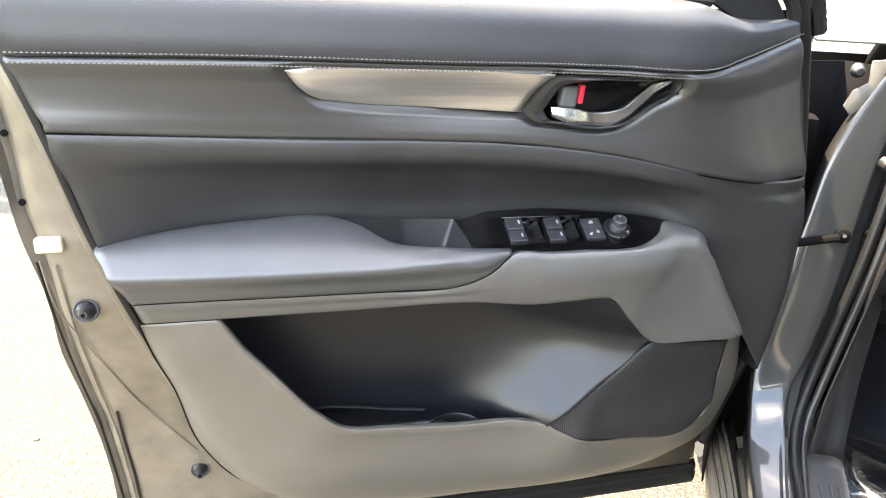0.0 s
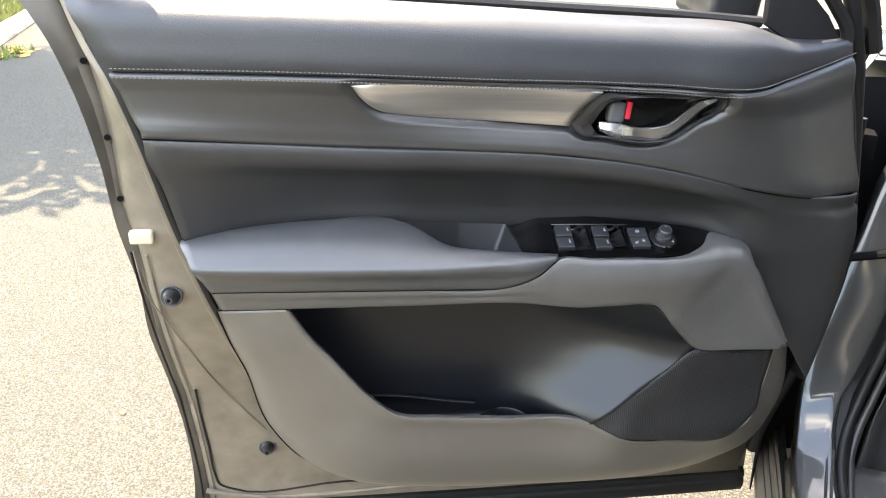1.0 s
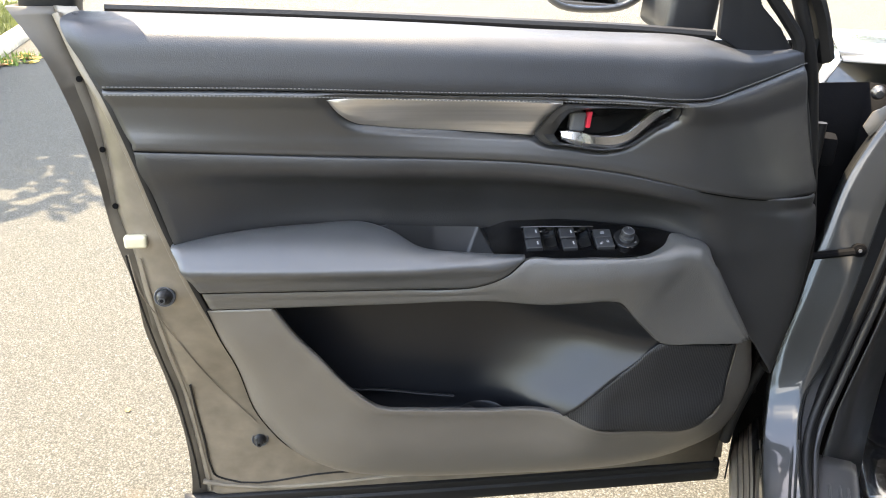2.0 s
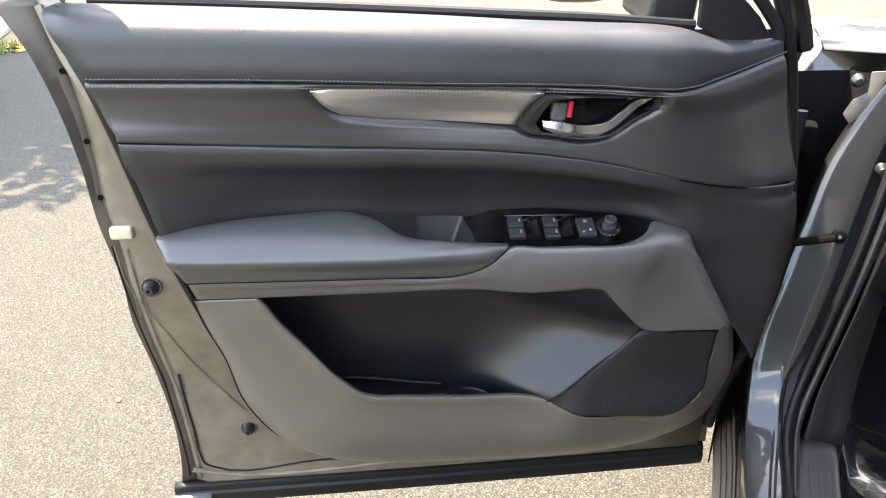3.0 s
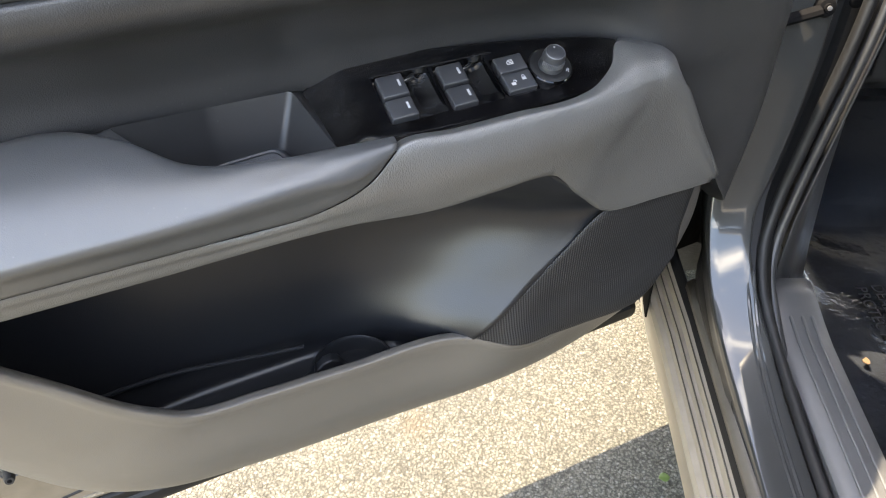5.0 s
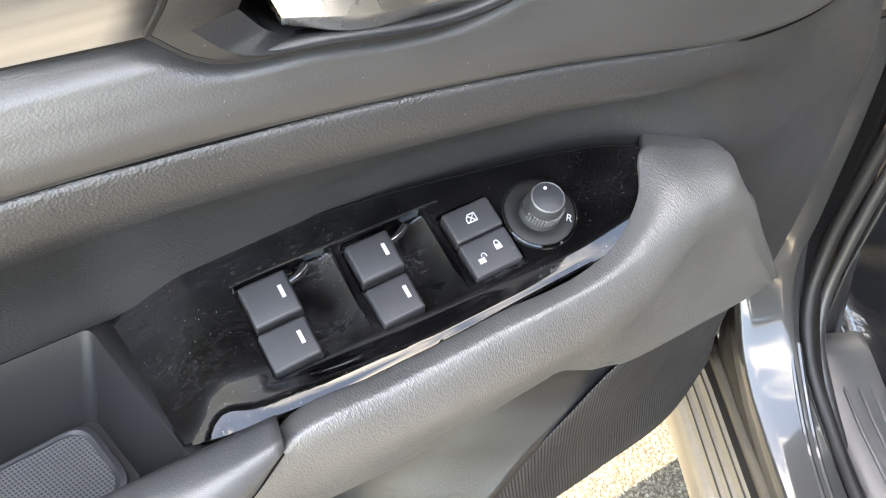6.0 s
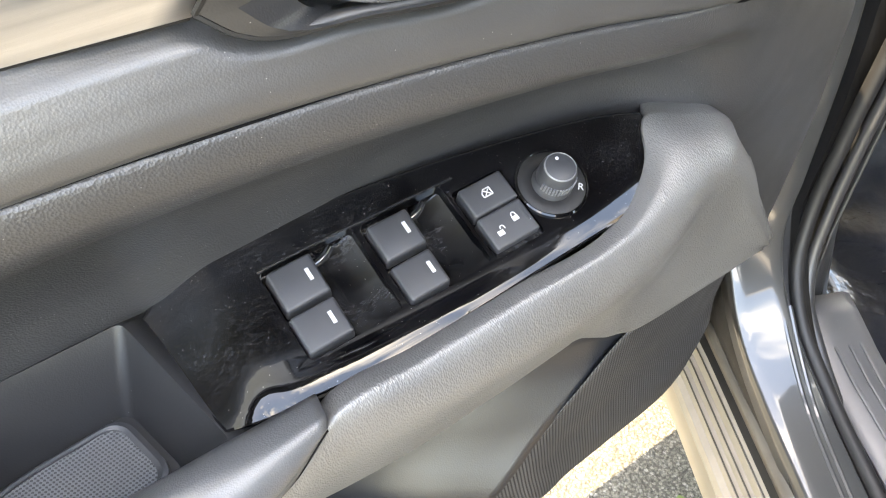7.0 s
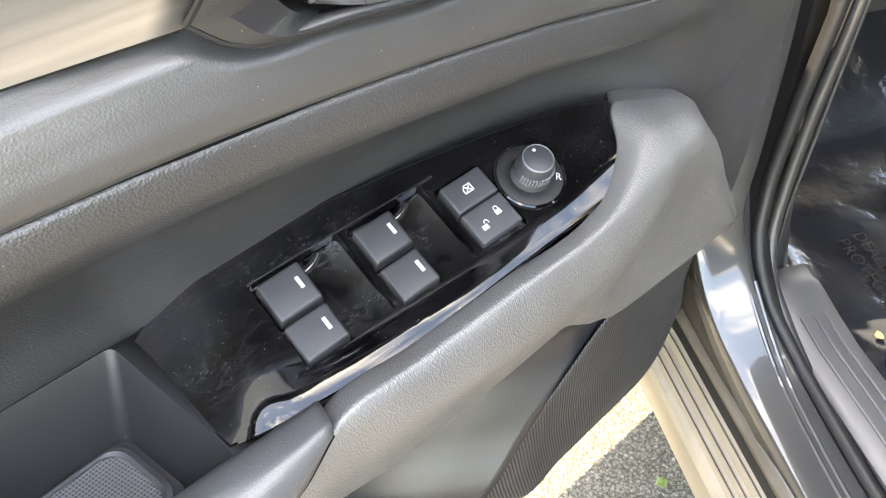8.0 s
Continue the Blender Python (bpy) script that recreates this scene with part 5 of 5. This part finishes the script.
for b in (0.014, 0.030, 0.043):
    part("plate_rib", tube([car_at(a, b, z) for a, z in ((0.045, 0.4905), (0.06, 0.4930), (0.1, 0.4880), (0.4, 0.4870), (1.25, 0.4870))], 0.0026, 8, 0.8, 1), M_ARM, sp)
# kick panel and its inset
kick = [[car_at(a, b, z) for a, b in ((-0.005 - 0.16 * (z - 0.52), 0.004 + 0.20 * max(0, z - 0.55)), (-0.03 - 0.30 * (z - 0.52), 0.036 + 0.15 * max(0, z - 0.55)), (-0.10 - 0.30 * (z - 0.52), 0.085 + 0.12 * max(0, z - 0.55)), (-0.7, 0.15))] for z in (0.34, 0.5, 0.6, 0.75, 0.9, 1.1, 1.3)]
part("kick_panel", sheet(kick, (0.2, -1, 0)), M_DARK, car, "black footwell side trim", thick=0.003)
ins = [car_at(-0.11 - 0.30 * (z - 0.52) + da, 0.086 + db + 0.10 * max(0, z - 0.55), z) for da, db, z in ((0.03, -0.022, 0.50), (0.035, -0.026, 0.62), (0.01, -0.012, 0.70), (-0.03, 0.006, 0.70), (-0.05, 0.01, 0.60), (-0.03, 0.004, 0.50), (0.03, -0.022, 0.50))]
part("kick_inset", tube(ins, 0.0016, 6, 1, 5), M_HARD, car, "outlined access cover")
# footwell
fl = [[car_at(a, b, z) for b in (0.088, 0.3, 0.6, 0.95)] for a, z in ((-0.62, 0.62), (-0.5, 0.42), (-0.3, 0.37), (0.0, 0.36), (0.5, 0.36), (1.2, 0.36))]
part("footwell_floor", sheet(fl, (0, 0, 1)), M_CARPET, car, "dark carpet", thick=0.004)
dash = [[car_at(a, b, z) for b in (0.10, 0.4, 1.0)] for a, z in ((-0.20, 0.70), (-0.12, 0.76), (-0.12, 0.92), (-0.24, 1.04), (-0.60, 1.06))]
part("dashboard", sheet(dash, (-0.5, -0.9, 0)), M_DARK, car, "black lower dashboard", thick=0.01)
seat_rows = [[car_at(a, b, z) for b in (0.16, 0.20, 0.4, 0.58, 0.62)] for a, z in ((0.55, 0.40), (0.52, 0.60), (0.62, 0.66), (1.0, 0.62), (1.1, 0.70), (1.22, 1.1), (1.3, 1.3))]
part("front_seat", sheet(seat_rows, (0.45, 0.9, 0.5)), M_SOFT, car, "black driver seat", thick=0.08)
# Unseen cabin parts, added so that the door trim mirrors something dark.
part("passenger_seat", sheet([[car_at(a, b, z) for b in (0.80, 0.84, 1.03, 1.22, 1.26)] for a, z in ((0.55, 0.40), (0.52, 0.60), (0.62, 0.66), (1.0, 0.62), (1.1, 0.70), (1.22, 1.1), (1.3, 1.3))], (0.45, 0.9, 0.5)), M_SOFT, car, "black passenger seat", thick=0.08)
part("far_door", sheet([[car_at(a, b, z) for a in (-0.3, 0.4, 1.2, 2.2, 3.0)] for z, b in ((0.38, 1.40), (0.8, 1.42), (1.08, 1.38))], (-0.89, 0.455, 0)), M_DARK, car, "black inner trim of the far doors", thick=0.04)
part("rear_bench", sheet([[car_at(a, b, z) for b in (0.12, 0.7, 1.35)] for a, z in ((1.9, 0.5), (1.9, 0.66), (2.3, 0.64), (2.45, 1.15))], (0.45, 0.9, 0.5)), M_SOFT, car, "black rear bench", thick=0.08)
# upper body that closes the view and shades the cabin
roof = [[car_at(a, b, z - 0.06 * (abs(b - 0.7) / 0.6) ** 2) for b in (0.14, 0.4, 0.7, 1.0, 1.28)] for a, z in ((0.55, 1.58), (0.8, 1.64), (1.4, 1.67), (2.2, 1.65), (3.0, 1.55))]
part("roof", sheet(roof, (0, 0, 1)), M_PAINT, car, "dark grey roof", thick=0.03)
# Out of view; placed and blackened to keep sky out of the panel's reflection.
part("front_pillar", tube([car_at(-0.50, 0.12, 1.07), car_at(-0.20, 0.125, 1.29), car_at(0.08, 0.135, 1.475), car_at(0.55, 0.18, 1.625)], 0.050, 10, 1.3, 6), M_RUBBER, car, "unseen windscreen pillar, made black to darken reflections")
part("centre_pillar", loft([rail_c((1.25, -0.07, 0.42), (1.27, -0.07, 0.8), (1.30, -0.04, 1.1), (1.36, 0.12, 1.58)), rail_c((1.45, -0.08, 0.42), (1.46, -0.08, 0.8), (1.46, -0.05, 1.1), (1.48, 0.12, 1.58))], 6, 4, OUT_D), M_PAINT, car, "dark grey centre pillar", thick=0.05)
part("rear_side", loft([rail_c((1.46, -0.11, 0.35), (1.9, -0.12, 0.35), (2.5, -0.12, 0.42), (3.3, -0.02, 0.5)), rail_c((1.46, -0.12, 0.7), (1.9, -0.13, 0.7), (2.5, -0.13, 0.75), (3.3, -0.03, 0.8)), rail_c((1.46, -0.05, 1.08), (1.9, -0.05, 1.1), (2.5, -0.05, 1.12), (3.3, 0.0, 1.1))], 6, 4, OUT_D), M_PAINT, car, "dark grey rear door and wing", thick=0.03)
fend = loft([rail_c((-0.14, -0.15, 0.40), (-0.30, -0.15, 0.42), (-0.50, -0.15, 0.55)), rail_c((-0.13, -0.16, 0.75), (-0.4, -0.17, 0.75), (-1.2, -0.12, 0.78)), rail_c((-0.24, -0.13, 1.04), (-0.5, -0.13, 1.02), (-1.3, -0.06, 0.94)), rail_c((-0.29, -0.07, 1.148), (-0.5, -0.06, 1.156), (-1.3, 0.0, 1.075))], 6, 5, OUT_D)
part("front_wing", fend, M_PAINT, car, "glossy dark grey front wing", thick=0.002)
bonnet = [[car_at(a, b, z) for b in (-0.065, 0.3, 0.75, 1.3)] for a, z in ((-0.29, 1.150), (-0.5, 1.158), (-0.9, 1.140), (-1.4, 1.06))]
part("bonnet", sheet(bonnet, (0, 0, 1)), M_PAINT, car, "dark grey bonnet", thick=0.004)
M_GLASS = material("tinted_glass", (0.02, 0.025, 0.025), 0.02, 0.0, vary=0.0, coat=1.0, spec=1.0)
wind = [[car_at(a, b, z) for b in (0.14, 0.4, 0.75, 1.3)] for a, z in ((-0.50, 1.07), (-0.15, 1.32), (0.12, 1.50), (0.55, 1.63))]
part("windscreen", sheet(wind, (0.4, 0.8, 0.6)), M_GLASS, car, "windscreen", thick=0.004)
# Unseen opaque panes, added to keep horizon light off the door trim.
for a0, a1 in ((-0.20, 1.28), (1.40, 3.00)):
    part("far_window", sheet([[car_at(a0 + (a1 - a0) * f + 0.25 * (z > 1.3) * (1 - f) * (a0 < 0), b, z) for f in (0, 0.33, 0.67, 1)] for z, b in ((1.055, 1.455), (1.30, 1.40), (1.58, 1.285))], (0.89, -0.455, 0)), M_GLASS, car, "unseen opaque dark window", thick=0.004)
part("rear_side_window", sheet([[car_at(a, b, z) for a in (1.47, 2.0, 2.5, 3.0)] for z, b in ((1.09, -0.045), (1.30, 0.03), (1.58, 0.13))], OUT_D), M_GLASS, car, "unseen opaque dark rear window", thick=0.004)
# check strap and hinges
cb = car_at(-0.094, -0.002, 0.867)
strap = part("check_strap", merge(tube([(1.02, 0.20, 0.845), (1.07, 0.185, 0.855), cb + Vector((-0.012, -0.006, 0))], 0.009, 8, 0.7, 4)), M_BLACK, car, "black door check strap")
face_m = Matrix.Translation(cb) @ (REAR + Vector((0, 0, 0.3))).to_track_quat("Z", "Y").to_matrix().to_4x4()
part("strap_bolt", lathe([(0.0, 0.016), (0.005, 0.016), (0.0055, 0.012), (0.010, 0.011), (0.012, 0.006), (0.012, -0.004)], face_m, 20), M_BLACK, strap, "black bolt head")
part("bolt_centre", lathe([(0.0, 0.0175), (0.0028, 0.0172), (0.0034, 0.014)], face_m, 12), M_GREY, strap, "worn grey bolt tip")
for z in (1.02, 0.56):
    h = part("hinge", block((0.04, 0.05, 0.05), pose(1.085, 0.265 + 0.05 * (1.02 - z) / 0.46, z, 0, 0, -27), 0.008), M_BLACK, car, "black steel hinge")
    part("hinge_pin", lathe([(0.0, 0.05), (0.009, 0.05), (0.009, -0.05), (0.0, -0.05)], pose(1.062, 0.245 + 0.05 * (1.02 - z) / 0.46, z), 16), M_RUBBER, h, "black hinge pin")
for a, b, z in ((-0.13, 0.044, 0.982), (-0.185, -0.014, 1.116)):
    part("door_stop", lathe([(0.0, 0.020), (0.006, 0.019), (0.009, 0.013), (0.009, 0.005), (0.012, 0.0)], Matrix.Translation(car_at(a, b, z)) @ REAR.to_track_quat("Z", "Y").to_matrix().to_4x4(), 20), M_DARK, car, "black rubber stop")
# Black sheet across the hinge gap, coloured for the gap's shade.
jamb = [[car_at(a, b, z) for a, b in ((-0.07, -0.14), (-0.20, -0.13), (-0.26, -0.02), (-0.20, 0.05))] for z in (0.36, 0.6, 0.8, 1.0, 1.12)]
part("hinge_recess", sheet(jamb, (-0.45, -0.9, 0)), M_BLACK, car, "black sheet for the shade of the hinge recess", thick=0.003)
# plain panels that close the car behind
part("tailgate", sheet([[car_at(a, b, z) for b in (-0.02, 0.35, 0.72, 1.10, 1.46)] for a, z in ((3.28, 0.40), (3.34, 0.75), (3.30, 1.08), (3.02, 1.54))], (-0.455, -0.89, 0.3)), M_PAINT, car, "dark grey tailgate", thick=0.02)
part("far_side", sheet([[car_at(a, b, z) for a in (-1.25, -0.6, 0.3, 1.3, 2.3, 3.28)] for z, b in ((0.36, 1.50), (0.75, 1.53), (1.06, 1.46))], (0.89, -0.455, 0)), M_PAINT, car, "dark grey far side", thick=0.02)
part("nose", sheet([[car_at(a, b, z) for b in (0.0, 0.35, 0.75, 1.15, 1.46)] for a, z in ((-1.42, 0.38), (-1.46, 0.7), (-1.40, 1.0))], (0.455, 0.89, 0.2)), M_PAINT, car, "dark grey front end", thick=0.02)

# ---- clear film on the footwell floor ----
film = thing("floor_film", tuple(car_at(0.0, 0.3, 0.37)), "crumpled clear plastic film with printed warning on the car floor", "floor cover")
M_FILM = material("clear_film", (0.014, 0.016, 0.020), 0.14, vary=0.3, vary_scale=14, bumps=(("noise", 14, 0.007), ("noise", 60, 0.0012)), coat=0.7, rough_vary=0.5)
M_INK = material("black_print", (0.004, 0.004, 0.005), 0.6, vary=0.1)
rnd = random.Random(4)
rows = []
for i in range(41):
    a = -0.55 + 1.25 * i / 40
    row = []
    for j in range(25):
        b = 0.094 + 0.50 * j / 24
        base = 0.366 + (max(0, -0.30 - a) * 0.55)
        crumple = 0.008 * noise.noise((a * 9, b * 9, 0)) + 0.003 * noise.noise((a * 25, b * 25, 3))
        lip = 0.05 * max(0, 1 - (b - 0.094) / 0.05) ** 2 * max(0, min(1, (-a) * 4))
        row.append(car_at(a, b, base + 0.010 + max(crumple, -0.006) * min(1, (b - 0.094) * 20) + lip))
    rows.append(row)
part("film_sheet", sheet(rows, (0, 0, 1)), M_FILM, film, "glossy crumpled plastic", thick=0.0008)


def on_floor(a, b, z):
    m = Matrix.Identity(4)
    m.col[0], m.col[1], m.col[3] = (*REAR[:], 0), (*IN[:], 0), (*car_at(a, b, z), 1)
    return m


for a, b in ((0.0, 0.0), (0.50, -0.02)):
    lettering("DEALER MUST REMOVE", 0.026, on_floor(a + 0.01, 0.232 + b, 0.3860), M_INK, film, "black printed words", depth=0.0004)
    lettering("PROTECTIVE COVER", 0.026, on_floor(a, 0.205 + b, 0.3858), M_INK, film, "black printed words", depth=0.0004)
scrap = slab([car_at(0.045 + 0.006 * math.cos(q) * (1 + 0.3 * math.sin(3 * q)), 0.152 + 0.005 * math.sin(q), 0.392) for q in [k * 0.7 for k in range(9)]], (0, 0, 0.002))
tagged(part("dry_leaf_scrap", scrap, material("dry_leaf", (0.10, 0.06, 0.03), 0.8)), "small dry leaf scrap lying on the floor film", "leaf")

# ---- wheels ----
M_TYRE = material("tyre", (0.02, 0.02, 0.02), 0.8, bumps=(("noise", 150, 0.002),))
for a in (-0.72, 1.98):
    for b in (0.02, 1.48):
        m = Matrix.Translation(car_at(a, b, 0.355)) @ IN.to_track_quat("Z", "Y").to_matrix().to_4x4()
        w = part("wheel", lathe([(0.24, -0.10), (0.33, -0.105), (0.352, -0.08), (0.357, 0.0), (0.352, 0.08), (0.33, 0.105), (0.24, 0.10), (0.24, -0.10)], m, 48), M_TYRE, car, "black tyre")
        part("rim", lathe([(0.0, -0.07), (0.06, -0.075), (0.20, -0.06), (0.24, -0.09), (0.24, 0.09), (0.2, 0.06), (0.0, 0.05)], m, 32), M_STEEL, w, "grey alloy rim")

# ---- verge: kerb, grass, leaves ----
kd = Vector((-0.18, 0.984, 0)).normalized()
ks = Vector((-kd.y, kd.x, 0))
k0 = Vector((-3.40, 7.55, 0))
M_KERB = material("pale_concrete", (0.46, 0.42, 0.36), 0.85, vary=0.25, vary_scale=8, bumps=(("noise", 60, 0.006),))
kerb = thing("kerb", tuple(k0), "pale concrete kerb along the verge", "kerb", kind="structure")
for i in range(-3, 8):
    p = k0 + kd * (i * 1.0)
    prof = ((0.0, -0.02), (0.004, 0.10), (0.025, 0.128), (0.15, 0.132), (0.155, -0.02))
    rows = [[p + kd * (s * 0.99) + ks * o + Vector((0, 0, z + 0.004 * (i % 2))) for o, z in prof] for s in (0.0, 0.5, 1.0)]
    part("kerb_stone", sheet(rows, -ks + Vector((0, 0, 1))), M_KERB, kerb, thick=0.01)
M_SOIL = material("grassy_soil", (0.10, 0.11, 0.04), 0.95, vary=0.4, vary_scale=6, bumps=(("noise", 30, 0.02),))
rows = [[k0 + kd * s + ks * o + Vector((0, 0, 0.105 + 0.02 * noise.noise((s, o, 1)))) for o in (0.15, 0.6, 1.5, 4, 9)] for s in [x * 1.0 for x in range(-12, 14)]]
tagged(part("verge", sheet(rows, (0, 0, 1)), M_SOIL), "mown grass verge behind the kerb", "verge", kind="structure")
rnd = random.Random(7)


def blades(n, place, height, name, color, label):
    verts, faces = [], []
    for _ in range(n):
        x, y, z = place()
        h, ang, w = height * rnd.uniform(0.5, 1.2), rnd.uniform(0, 6.28), rnd.uniform(0.006, 0.012)
        dx, dy = math.cos(ang), math.sin(ang)
        lean = rnd.uniform(-0.5, 0.5) * h
        k = len(verts)
        verts += [(x - dx * w, y - dy * w, z), (x + dx * w, y + dy * w, z), (x + dx * w * 0.5 + dy * lean * 0.4, y + dy * w * 0.5 + dx * lean * 0.4, z + h * 0.6), (x + dy * lean, y + dx * lean, z + h)]
        faces += [(k, k + 1, k + 2), (k, k + 2, k + 3)]
    me = bpy.data.meshes.new(name)
    me.from_pydata(verts, [], faces)
    me.materials.append(color)
    return tagged(new(name, me), label, "grass", kind="stuff")


def on_verge():
    p = k0 + kd * rnd.uniform(-1.5, 5) + ks * (0.16 + 2.5 * rnd.random() ** 1.5)
    return p.x, p.y, 0.10


blades(7000, on_verge, 0.10, "grass", material("sunlit_grass", (0.14, 0.15, 0.04), 0.8, vary=0.35, vary_scale=4), "sunlit yellow-green grass on the verge")
blades(160, lambda: (-3.27 + rnd.uniform(-0.14, 0.2), 7.55 + rnd.uniform(-0.35, 0.35), 0.0), 0.07, "weed", material("weed_green", (0.13, 0.2, 0.04), 0.8, vary=0.3), "green weeds growing in the gutter by the kerb")


def leaf(name, x, y, z, size, mat, label, turn, group="fallen leaves"):
    """A curled leaf blade with a midrib fold."""
    pts = []
    for i in range(7):
        s = i / 6
        w = size * 0.42 * math.sin(math.pi * min(1, s * 1.02)) ** 0.8
        pts.append([Vector((-w, size * (s - 0.5), 0.12 * size * s + 0.10 * w)), Vector((0, size * (s - 0.5), 0.10 * size * s * s)), Vector((w, size * (s - 0.5), 0.12 * size * s + 0.14 * w))])
    bm = sheet(pts, (0, 0, 1))
    bmesh.ops.transform(bm, matrix=pose(x, y, z, rnd.uniform(-8, 8), rnd.uniform(-8, 8), turn), verts=bm.verts)
    return tagged(part(name, bm, mat, None, thick=0.0006), label, "leaf", group)


M_LEAFS = [material("leaf_orange", (0.45, 0.20, 0.04), 0.7, vary=0.3), material("leaf_yellow", (0.50, 0.36, 0.08), 0.7, vary=0.3), material("leaf_brown", (0.22, 0.12, 0.05), 0.8, vary=0.3)]
for k in range(34):
    leaf("fallen_leaf", -3.20 + rnd.gauss(0, 0.10), 7.55 + rnd.gauss(0, 0.24), 0.008, rnd.uniform(0.07, 0.12), M_LEAFS[k % 3], ("orange", "yellow", "brown")[k % 3] + " dry leaf fallen in the gutter", rnd.uniform(0, 360))
leaf("green_leaf", 1.035, 0.125, 0.006, 0.022, material("leaf_green", (0.09, 0.14, 0.03), 0.6), "small green leaf lying on the asphalt", 70)
leaf("fallen_leaf", -0.424, 1.088, 0.004, 0.022, M_LEAFS[2], "small brown leaf lying on the sunlit asphalt", 20)

# ---- trees ----
M_BARK = material("bark", (0.13, 0.10, 0.07), 0.9, vary=0.3, bumps=(("noise", 25, 0.02),))
M_CROWN = material("foliage", (0.09, 0.12, 0.035), 0.7, vary=0.5, vary_scale=1.5)


def tree(x, y, height, spread, leaves, seed, label, leaf_size=0.10):
    r = random.Random(seed)
    t = thing("tree", (x, y, 0), label, "tree", "trees round the car park")
    limbs = []
    fork = height * 0.38
    limbs.append(tube([(x, y, 0), (x + 0.05, y, fork * 0.5), (x, y + 0.05, fork)], 0.02 * height, 8, 1, 4))
    tips = []
    for k in range(9):
        a = 2 * math.pi * k / 9 + r.uniform(-0.3, 0.3)
        reach, up = spread * r.uniform(0.45, 0.95), height * r.uniform(0.55, 0.95)
        e = (x + reach * math.cos(a), y + reach * math.sin(a), up)
        limbs.append(tube([(x, y, fork * 0.95), (x + 0.45 * reach * math.cos(a), y + 0.45 * reach * math.sin(a), fork + 0.6 * (up - fork)), e], 0.006 * height, 6, 1, 4))
        tips += [(e, 0.42 * spread), ((x + 0.5 * reach * math.cos(a), y + 0.5 * reach * math.sin(a), fork + 0.75 * (up - fork)), 0.36 * spread)]
    part("trunk", merge(*limbs), M_BARK, t, "grey brown bark")
    verts, faces = [], []
    for _ in range(leaves):
        (cx, cy, cz), rad = tips[r.randrange(len(tips))]
        v = Vector((r.gauss(0, 1), r.gauss(0, 1), r.gauss(0, 0.8))).normalized() * rad * r.random() ** 0.5
        n1 = Vector((r.gauss(0, 1), r.gauss(0, 1), r.gauss(0, 1))).normalized()
        n2 = n1.orthogonal().normalized()
        c, s = Vector((cx, cy, cz)) + v, leaf_size * r.uniform(0.6, 1.3)
        k = len(verts)
        verts += [c - n1 * s, c + n2 * s * 0.5, c + n1 * s, c - n2 * s * 0.5]
        faces.append((k, k + 1, k + 2, k + 3))
    me = bpy.data.meshes.new("crown")
    me.from_pydata(verts, [], faces)
    me.materials.append(M_CROWN)
    ob = new("crown", me)
    ob.parent = t
    ob.matrix_parent_inverse = Matrix.Translation(-t.location)
    ob["label"] = "green leaves"
    return t


tree(-4.3, 6.6, 6.4, 3.3, 26000, 11, "green leafy tree on the verge casting dappled shade", 0.125)
# Unseen trees, added to darken the horizon that the paint mirrors.
for k, (x, y, h) in enumerate(((6, 24, 8), (12, 22, 6.5), (17, 19, 8.5), (22, 24, 7), (-6, 26, 9), (1, 28, 7), (27, 16, 8), (30, 8, 7), (-16, -25, 8), (-8, -28, 7), (-1, -27, 8.5), (7, -29, 7.5), (-24, -19, 7), (-27, -10, 8), (16, -25, 7))):
    tree(x, y, h, h * 0.36, 2600, 20 + k, "unseen green tree added for reflections", 0.24)
